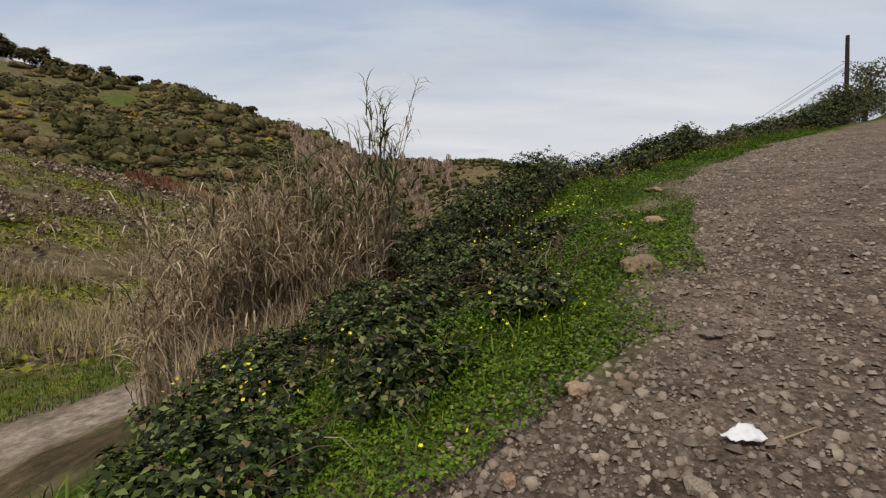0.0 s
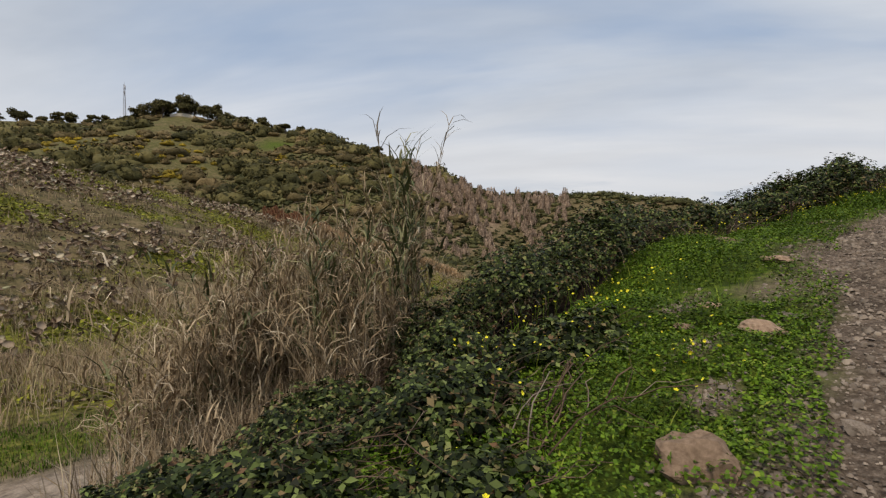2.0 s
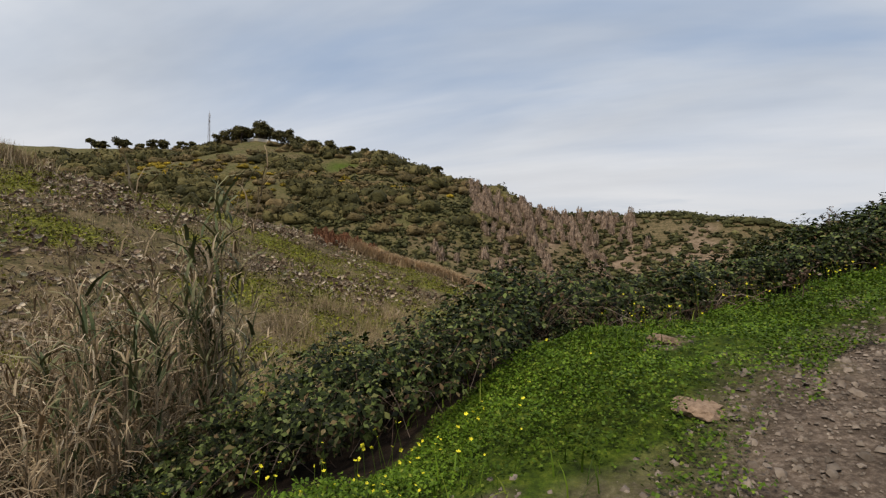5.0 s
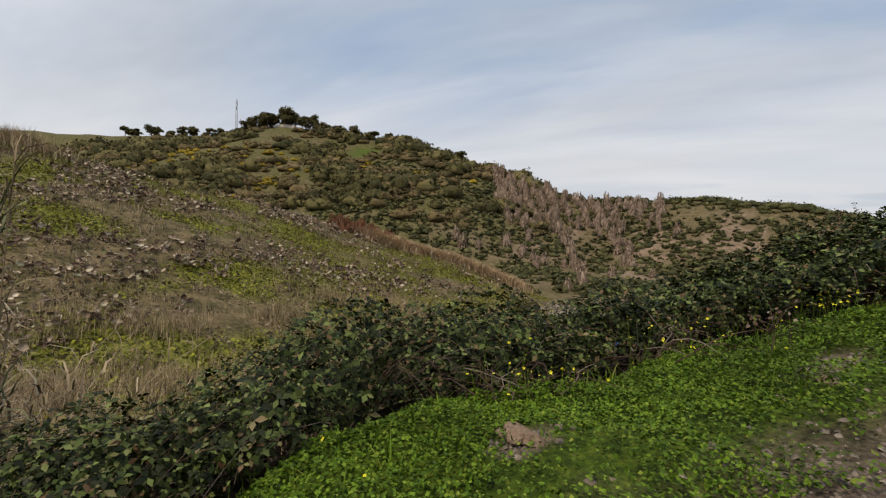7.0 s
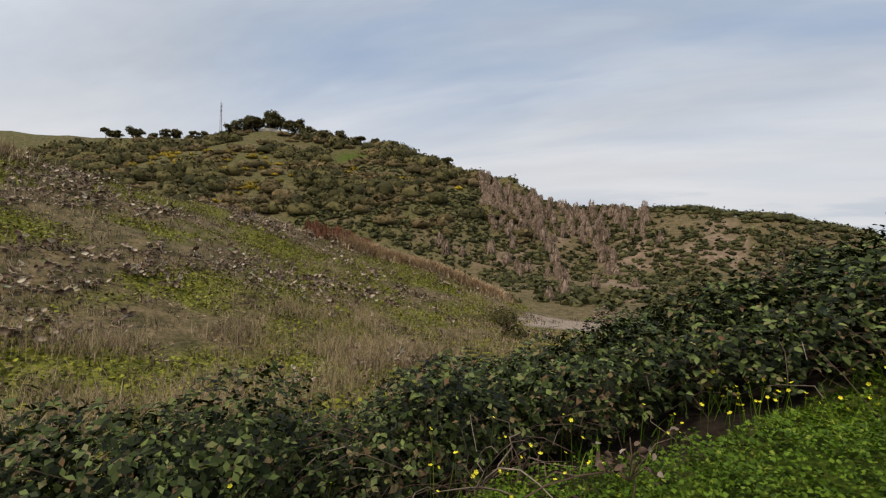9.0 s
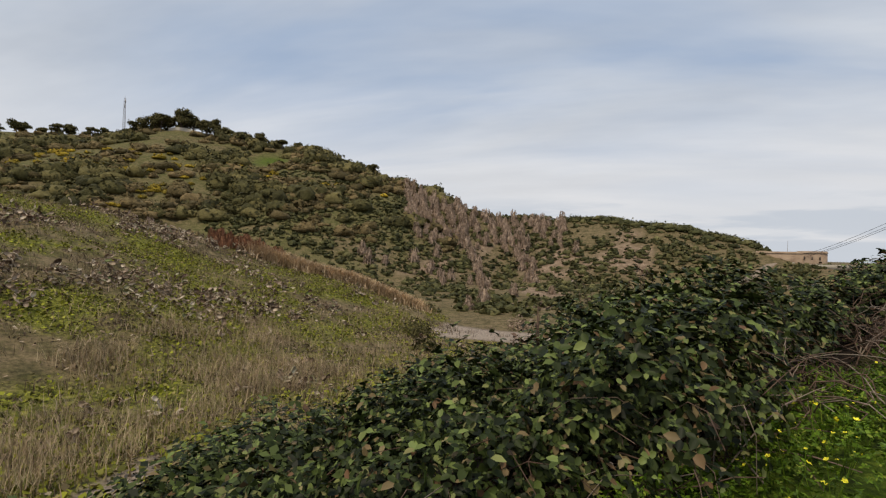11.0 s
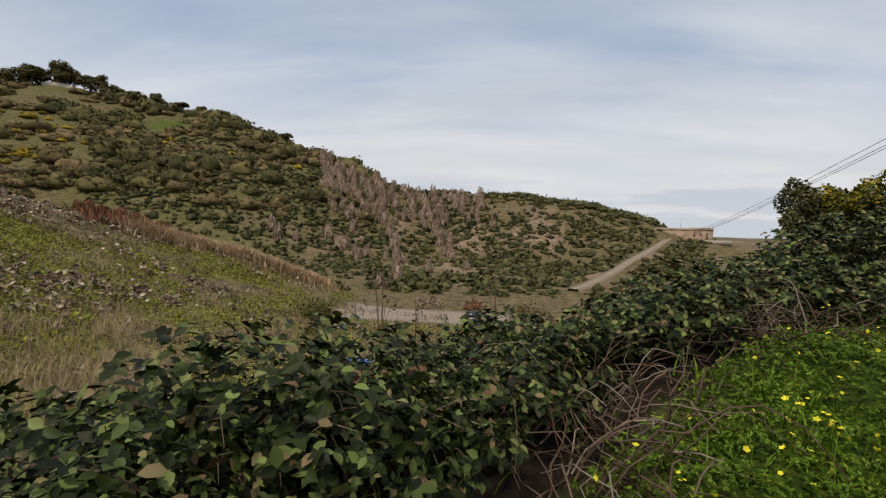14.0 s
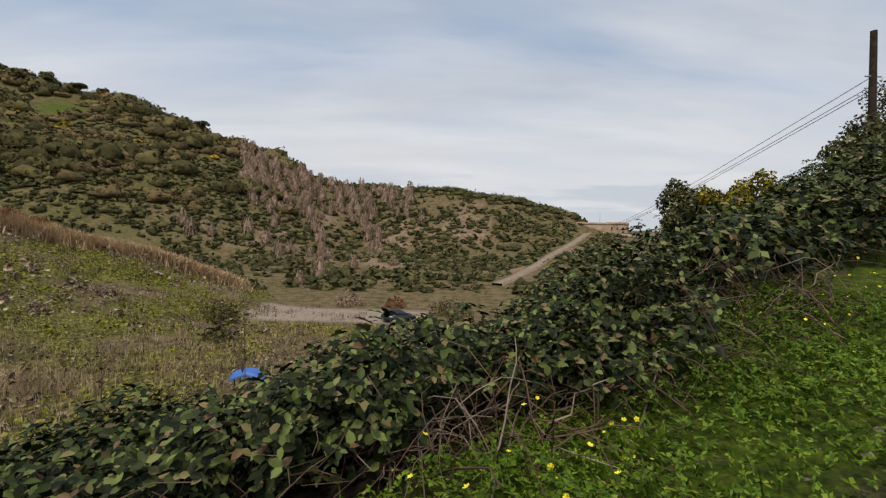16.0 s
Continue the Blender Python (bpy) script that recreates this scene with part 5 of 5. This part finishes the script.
def stones():
    rng = np.random.default_rng(13)
    meshes = [stone_mesh(i) for i in range(12)]
    n = 0
    while n < 290:
        a, d = rng.uniform(0.6, 15), -abs(rng.normal(0, 1.5)) + 0.55
        if a < 4 and rng.random() < 0.3:
            d = rng.uniform(-0.6, 0.7)
        x, y = at(a, d + float(edge(a)))
        s = min(0.012 + rng.exponential(0.011), 0.07)
        ob = new("stone", meshes[n % 12])
        ob.matrix_basis = pose(x, y, float(ground(np.array(x), np.array(y))) - 0.02 + s * 0.15, rng.uniform(-15, 15), rng.uniform(-15, 15), rng.uniform(0, 360)) @ Matrix.Diagonal((s, s, s, 1))
        tagged(ob, "loose grey-brown stone on the gravel track", "stone", "loose stones on the track")
        n += 1
    m = 30000
    a, d = rng.uniform(0.2, 1.0, m) ** 2.2 * 22, 0.8 - np.abs(rng.normal(0, 1.9, m))
    b = d + edge(a)
    for i, (pa, pb, ra, rb) in enumerate(WORN):
        a[i * 260:i * 260 + 260], b[i * 260:i * 260 + 260] = pa + rng.normal(0, ra * 0.9, 260), pb + rng.normal(0, rb * 0.9, 260)
    x, y = at(a, b)
    p = np.stack((x, y, ground(x, y) - 0.014), -1)
    chip = np.array(((-1.1, -0.5, -0.2), (0.7, -0.9, -0.2), (1.2, 0.6, -0.2), (-0.6, 1.0, -0.2), (-0.7, -0.2, 0.7), (0.45, -0.6, 0.95), (0.8, 0.35, 0.5), (-0.35, 0.6, 0.8)))
    chip_f = np.array(((4, 5, 6, 7), (0, 1, 5, 4), (1, 2, 6, 5), (2, 3, 7, 6), (3, 0, 4, 7)))
    up = np.tile(np.array((0.0, 0.0, 1.0)), (m, 1))
    v, f = scatter(chip, chip_f, p, frames_from(up, rng, 0.35), np.minimum(0.004 + rng.exponential(0.006, m), 0.034))
    ob = new("gravel", mesh_of("gravel", v, f, STONE))
    tagged(ob, "loose gravel and pebbles over the track", "gravel", kind="stuff")
    for i, (a, b, s, h, mat) in enumerate(((4.62, 1.0, 0.25, 0.85, WARM_ROCK), (2.5, 0.84, 0.11, 0.8, WARM_ROCK), (8.95, 1.75, 0.24, 0.4, WARM_ROCK), (6.55, 1.25, 0.22, 0.5, WARM_ROCK),
                                           (10.0, 2.66, 0.19, 0.5, WARM_ROCK), (7.2, 1.87, 0.14, 0.35, WARM_ROCK), (3.5, 0.0, 0.08, 0.5, STONE), (1.75, 0.9, 0.06, 0.8, WARM_ROCK), (7.0, 1.15, 0.14, 0.25, STONE),
                                           (6.4, 1.78, 0.12, 0.4, WARM_ROCK), (3.4, 0.28, 0.10, 0.35, STONE), (12.0, 1.85, 0.12, 0.3, WARM_ROCK), (11.6, 1.95, 0.07, 0.5, STONE), (2.6, 0.62, 0.06, 0.6, WARM_ROCK))):
        x, y = at(a, b)
        s *= 0.62
        ob = new("boulder", stone_mesh(50 + i, h, mat, 3))
        ob.matrix_basis = pose(x, y, float(ground(np.array(x), np.array(y))) + s * h * 0.05, 0, 0, 40 * i) @ Matrix.Diagonal((s, s, s, 1))
        tagged(ob, "tan half-buried rock at the edge of the track", "rock", "rocks along the track edge")


stones()


def litter():
    """The crumpled white sheet on the gravel and the stick beside it."""
    x, y = at(2.36, 0.06)
    z = float(ground(np.array(x), np.array(y)))
    mat, add, link, sh = material("white_plastic")
    sh.inputs["Base Color"].default_value = (0.72, 0.72, 0.74, 1)
    sh.inputs["Roughness"].default_value = 0.45
    u, w = np.meshgrid(np.linspace(-1, 1, 14), np.linspace(-1, 1, 9), indexing="ij")
    h = 0.022 + 0.022 * fbm(u, w, 0.6, 3, 3) + 0.015 * (1 - u ** 2)
    v = np.stack((u * 0.078 * (1 + 0.15 * w), w * 0.045 * (1 + 0.3 * np.sin(u * 2)), np.maximum(h, 0.006)), -1).reshape(-1, 3)
    i = np.arange(14 * 9).reshape(14, 9)
    f = np.stack((i[:-1, :-1], i[1:, :-1], i[1:, 1:], i[:-1, 1:]), -1).reshape(-1, 4)
    ob = new("plastic_sheet", mesh_of("plastic_sheet", v, f, mat, True))
    ob.matrix_basis = pose(x, y, z - 0.005, 8, 0, 10)
    ob.modifiers.new("thickness", "SOLIDIFY").thickness = 0.003
    tagged(ob, "crumpled white plastic sheet lying on the gravel", "litter")
    ob = new("stick", mesh_of("stick", *tube(((0, 0, 0), (0.12, 0.04, 0.012), (0.27, 0.11, 0.01)), (0.006, 0.005, 0.004), 5), REED_DRY))
    ob.matrix_basis = pose(x + 0.13, y - 0.04, z + 0.012, 0, 0, 0)
    tagged(ob, "pale dry stick lying on the gravel", "stick")


litter()


def parked_car():
    """A dark hatchback on the gravel lot in the valley."""
    x, y = 6.9, 72.6
    z = float(ground(np.array(x), np.array(y)))
    paint, add, link, sh = material("dark_car_paint")
    sh.inputs["Base Color"].default_value = (0.02, 0.025, 0.035, 1)
    sh.inputs["Roughness"].default_value = 0.25
    glass, add, link, sh = material("car_glass")
    sh.inputs["Base Color"].default_value = (0.03, 0.035, 0.04, 1)
    sh.inputs["Roughness"].default_value = 0.05
    car = thing("parked_car", "dark blue hatchback parked on the gravel lot", "car", where=(x, y, z))
    car.rotation_euler[2] = radians(25)

    def hull(profile, w0, w1, mat, name):
        p = np.array(profile)
        n = len(p)
        w = np.where(p[:, 1] > 0.85, w1, w0)
        v = np.concatenate([np.stack((p[:, 0], s * w, p[:, 1]), -1) for s in (-1, 1)])
        i = np.arange(n)
        f = np.stack((i, (i + 1) % n, (i + 1) % n + n, i + n), -1)
        caps = np.array([(j, j + 1, n - 2 - j, n - 1 - j) for j in range(n // 2 - 1)])
        part(name, mesh_of(name, v, [np.concatenate((f, caps[:, ::-1], caps + n))], mat), car)
    hull(((-2.0, 0.3), (-2.05, 0.6), (-1.95, 0.92), (-0.9, 0.95), (1.0, 0.93), (1.85, 0.78), (2.0, 0.55), (1.95, 0.3)), 0.85, 0.83, paint, "body")
    hull(((-1.85, 0.95), (-1.55, 1.35), (-0.9, 1.47), (0.1, 1.46), (0.55, 1.3), (1.0, 0.95)), 0.7, 0.68, glass, "cabin")
    part("roof", mesh_of("roof", *box((-0.7, 0, 1.48), (1.7, 1.2, 0.04)), paint), car)
    for wx in (-1.25, 1.3):
        for wy in (-0.82, 0.82):
            wheel = part("wheel", mesh_of("wheel", *tube(((wx, wy - 0.1, 0.31), (wx, wy + 0.1, 0.31)), (0.31, 0.31), 14), CABLE), car)
            part("rim", mesh_of("rim", *tube(((wx, wy - 0.11, 0.31), (wx, wy + 0.11, 0.31)), (0.18, 0.18), 10), STEEL), wheel)
    for wy in (-0.6, 0.6):
        part("headlight", mesh_of("headlight", *box((1.93, wy, 0.66), (0.12, 0.3, 0.14)), WHITEWASH), car)


parked_car()


def blue_tarp():
    x, y = 0.3, 42.5
    mat, add, link, sh = material("blue_tarpaulin")
    sh.inputs["Base Color"].default_value = (0.045, 0.15, 0.50, 1)
    sh.inputs["Roughness"].default_value = 0.5
    u, w = np.meshgrid(np.linspace(-1, 1, 18), np.linspace(-1, 1, 12), indexing="ij")
    h = 1.0 + 0.35 * (1 - u ** 2) + 0.22 * fbm(u, w, 0.7, 3, 8) - 0.5 * np.abs(w) ** 3
    v = np.stack((u * 1.0, w * 0.65, h * 0.6 + 0.4), -1).reshape(-1, 3)
    i = np.arange(18 * 12).reshape(18, 12)
    f = np.stack((i[:-1, :-1], i[1:, :-1], i[1:, 1:], i[:-1, 1:]), -1).reshape(-1, 4)
    tarp = thing("tarpaulin_shelter", "bright blue tarpaulin slung over a low frame in the scrub", "tarpaulin", where=(x, y, float(ground(np.array(x), np.array(y)))))
    sheet = part("sheet", mesh_of("sheet", v, f, mat, True), tarp)
    sheet.modifiers.new("thickness", "SOLIDIFY").thickness = 0.01
    for px, py in ((-0.75, -0.4), (0.75, -0.4), (0.75, 0.4), (-0.75, 0.4)):
        part("post", mesh_of("tarp_post", *tube(((px, py, -0.2), (px, py, 0.98)), (0.04, 0.035), 5), BARK), tarp)


blue_tarp()


def brush_pile(a, b, r, h, count, seed):
    """A tangle of bare dead stems."""
    rng = np.random.default_rng(2100 + seed)
    x, y = at(a, b)
    z = float(ground(np.array(x), np.array(y)))
    ob = thing("brush_pile", "tangle of bare grey-brown dead stems beside the brambles", "dead brush", "dead brush along the bank", where=(x, y, z))
    stems = []
    for i in range(count):
        s, q = rng.uniform(0, 6.28), rng.uniform(0, 6.28)
        p0 = np.array((math.cos(s) * r * rng.uniform(0, 1), math.sin(s) * r * rng.uniform(0, 1), 0))
        p1 = p0 + np.array((math.cos(q), math.sin(q), 0)) * r * rng.uniform(0.5, 1.6)
        k = np.linspace(0, 1, 6)[:, None]
        line = p0 + (p1 - p0) * k + rng.normal(0, 0.025, (6, 3))
        line[:, 2] = ground(line[:, 0] + x, line[:, 1] + y) - z + 0.01 + h * rng.uniform(0.2, 1.0) * np.sin(k[:, 0] * rng.uniform(1.2, 2.9))
        stems.append(tube(line, np.linspace(0.005, 0.002, 6) * rng.uniform(0.6, 1.8), 3))
    for i in range(2):
        s, q = rng.uniform(0, 6.28), rng.uniform(0.5, 1.0)
        k = np.linspace(0, 1, 8)[:, None]
        line = np.array((math.cos(s), math.sin(s), 0)) * r * q * (2 * k - 1) + rng.normal(0, 0.02, (8, 3))
        line[:, 2] = ground(line[:, 0] + x, line[:, 1] + y) - z + 0.02 + h * rng.uniform(0.4, 1.1) * np.sin(k[:, 0] * rng.uniform(1.6, 2.8))
        part("branch", mesh_of("bare_branch", *tube(line, np.linspace(0.0058, 0.002, 8), 5), PALE_TWIG), ob, "pale grey weathered branch")
    tagged(part("stem_tangle", mesh_of("stem_tangle", *joined(stems), TWIG), ob), kind="stuff")


for i, row in enumerate(((17.3, 1.6, 0.45, 0.28, 40), (18.4, 1.5, 0.4, 0.25, 28), (16.0, 1.9, 0.4, 0.25, 24), (20.6, 1.3, 0.5, 0.3, 44), (19.5, 1.6, 0.4, 0.25, 30), (22.6, 0.2, 0.5, 0.3, 40),
                         (12.2, 3.3, 0.5, 0.3, 40), (20.9, 1.0, 0.5, 0.4, 60), (21.6, 0.5, 0.4, 0.35, 40), (23.3, -0.3, 0.5, 0.45, 60), (15.3, 2.2, 0.4, 0.35, 40), (16.6, 1.9, 0.4, 0.4, 50), (18.9, 1.7, 0.5, 0.4, 60), (10.6, 3.5, 0.5, 0.3, 40), (4.6, 1.9, 0.45, 0.3, 40), (3.2, 3.3, 0.8, 0.4, 60), (5.3, 5.6, 1.0, 0.7, 120), (6.6, 5.8, 1.0, 0.7, 120))):
    brush_pile(*row, seed=i)


def hilltop_walls():
    """Pale terrace walls below the grove on the hilltop."""
    for i, (x0, y0, x1, y1, h) in enumerate(((-232, 236, -214, 242, 1.6), (-206, 241, -190, 247, 1.4), (-262, 222, -244, 229, 1.3))):
        k = np.linspace(0, 1, 9)
        x, y = x0 + (x1 - x0) * k, y0 + (y1 - y0) * k
        z = ground(x, y)
        vs = np.concatenate([np.stack((x, y + o, z + q), -1) for o, q in ((0, -0.5), (0, h), (0.5, h), (0.5, -0.5))])
        j = np.arange(8)
        f = np.concatenate([np.stack((j + p * 9, j + 1 + p * 9, j + 1 + q * 9, j + q * 9), -1) for p, q in ((0, 1), (1, 2), (2, 3))])
        ob = new("terrace_wall", mesh_of("hill_wall", vs, f, CONCRETE))
        tagged(ob, "pale weathered terrace wall on the hilltop", "wall", "hilltop terrace walls")


hilltop_walls()


def valley_bushes():
    """Round bushes standing by the lot and along its far edge."""
    rng = np.random.default_rng(2300)
    for i, (x, y, s, mat, label) in enumerate(((-13.5, 69, 2.0, PINE, "dark green bush beside the gravel lot"), (-11.5, 66, 1.5, PINE, "dark green bush beside the gravel lot"),
                                               (-8.0, 57, 1.3, PINE, "dark green bush in the valley scrub"), (-1.5, 87, 2.2, DEAD, "round grey-brown bush at the edge of the lot"),
                                               (5.5, 86.5, 1.7, RUST, "round russet bush at the edge of the lot"), (13, 80, 2.4, OLIVE, "olive bush beside the gravel lot"), (14.5, 72, 2.2, OLIVE, "olive bush beside the gravel lot"))):
        z = float(ground(np.array(x), np.array(y)))
        ob = thing("round_bush", label, "bush", "bushes round the lot", where=(x, y, z))
        v, f = shrub_cloud(420, rng, (s, s, s * 0.85), 0.22)
        tagged(part("foliage", mesh_of("bush_foliage", v, f, mat), ob), kind="stuff")
        part("trunk", mesh_of("bush_trunk", *tube(((0, 0, -0.2), (0.05, 0, s * 0.6)), (0.09, 0.05), 5), BARK), ob)


valley_bushes()


def dead_stalks():
    """Dark dry seed stalks that stand over the hedge."""
    for i, (a, b, h) in enumerate(((19.6, 4.3, 1.7), (20.4, 4.6, 1.5), (21.5, 4.2, 1.4), (18.6, 4.6, 1.5), (15.8, 3.2, 1.1), (12.4, 2.4, 0.45))):
        rng = np.random.default_rng(2400 + i)
        x, y = at(a, b)
        z = float(ground(np.array(x), np.array(y)))
        ob = thing("dry_stalk", "dark dry weed stalk with withered seed heads", "plant", "dry stalks over the hedge", where=(x, y, z))
        stem = np.array(((0, 0, 0), (0.03, 0.02, h * 0.5), (0.0, 0.06, h)))
        part("stem", mesh_of("stalk", *tube(stem, (0.007, 0.005, 0.003), 4), TWIG), ob)
        pos = []
        for j in range(7):
            q = np.array((rng.normal(0, 0.10), rng.normal(0, 0.10), h * rng.uniform(0.65, 1.08)))
            part("twig", mesh_of("stalk_twig", *tube(((0, 0.03, h * 0.55), q * (0.6, 0.6, 0.93), q), (0.004, 0.003, 0.002), 3), TWIG), ob)
            pos += [q + rng.normal(0, 0.025, 3) for _ in range(5)]
        pos = np.array(pos)
        v, f = scatter(LEAF, LEAF_F, pos, frames_from(np.tile((0.0, 0.0, 1.0), (len(pos), 1)), rng, 0.9), rng.uniform(0.03, 0.06, len(pos)))
        tagged(part("seed_cluster", mesh_of("seed_cluster", v, f, TWIG), ob), kind="stuff")


dead_stalks()
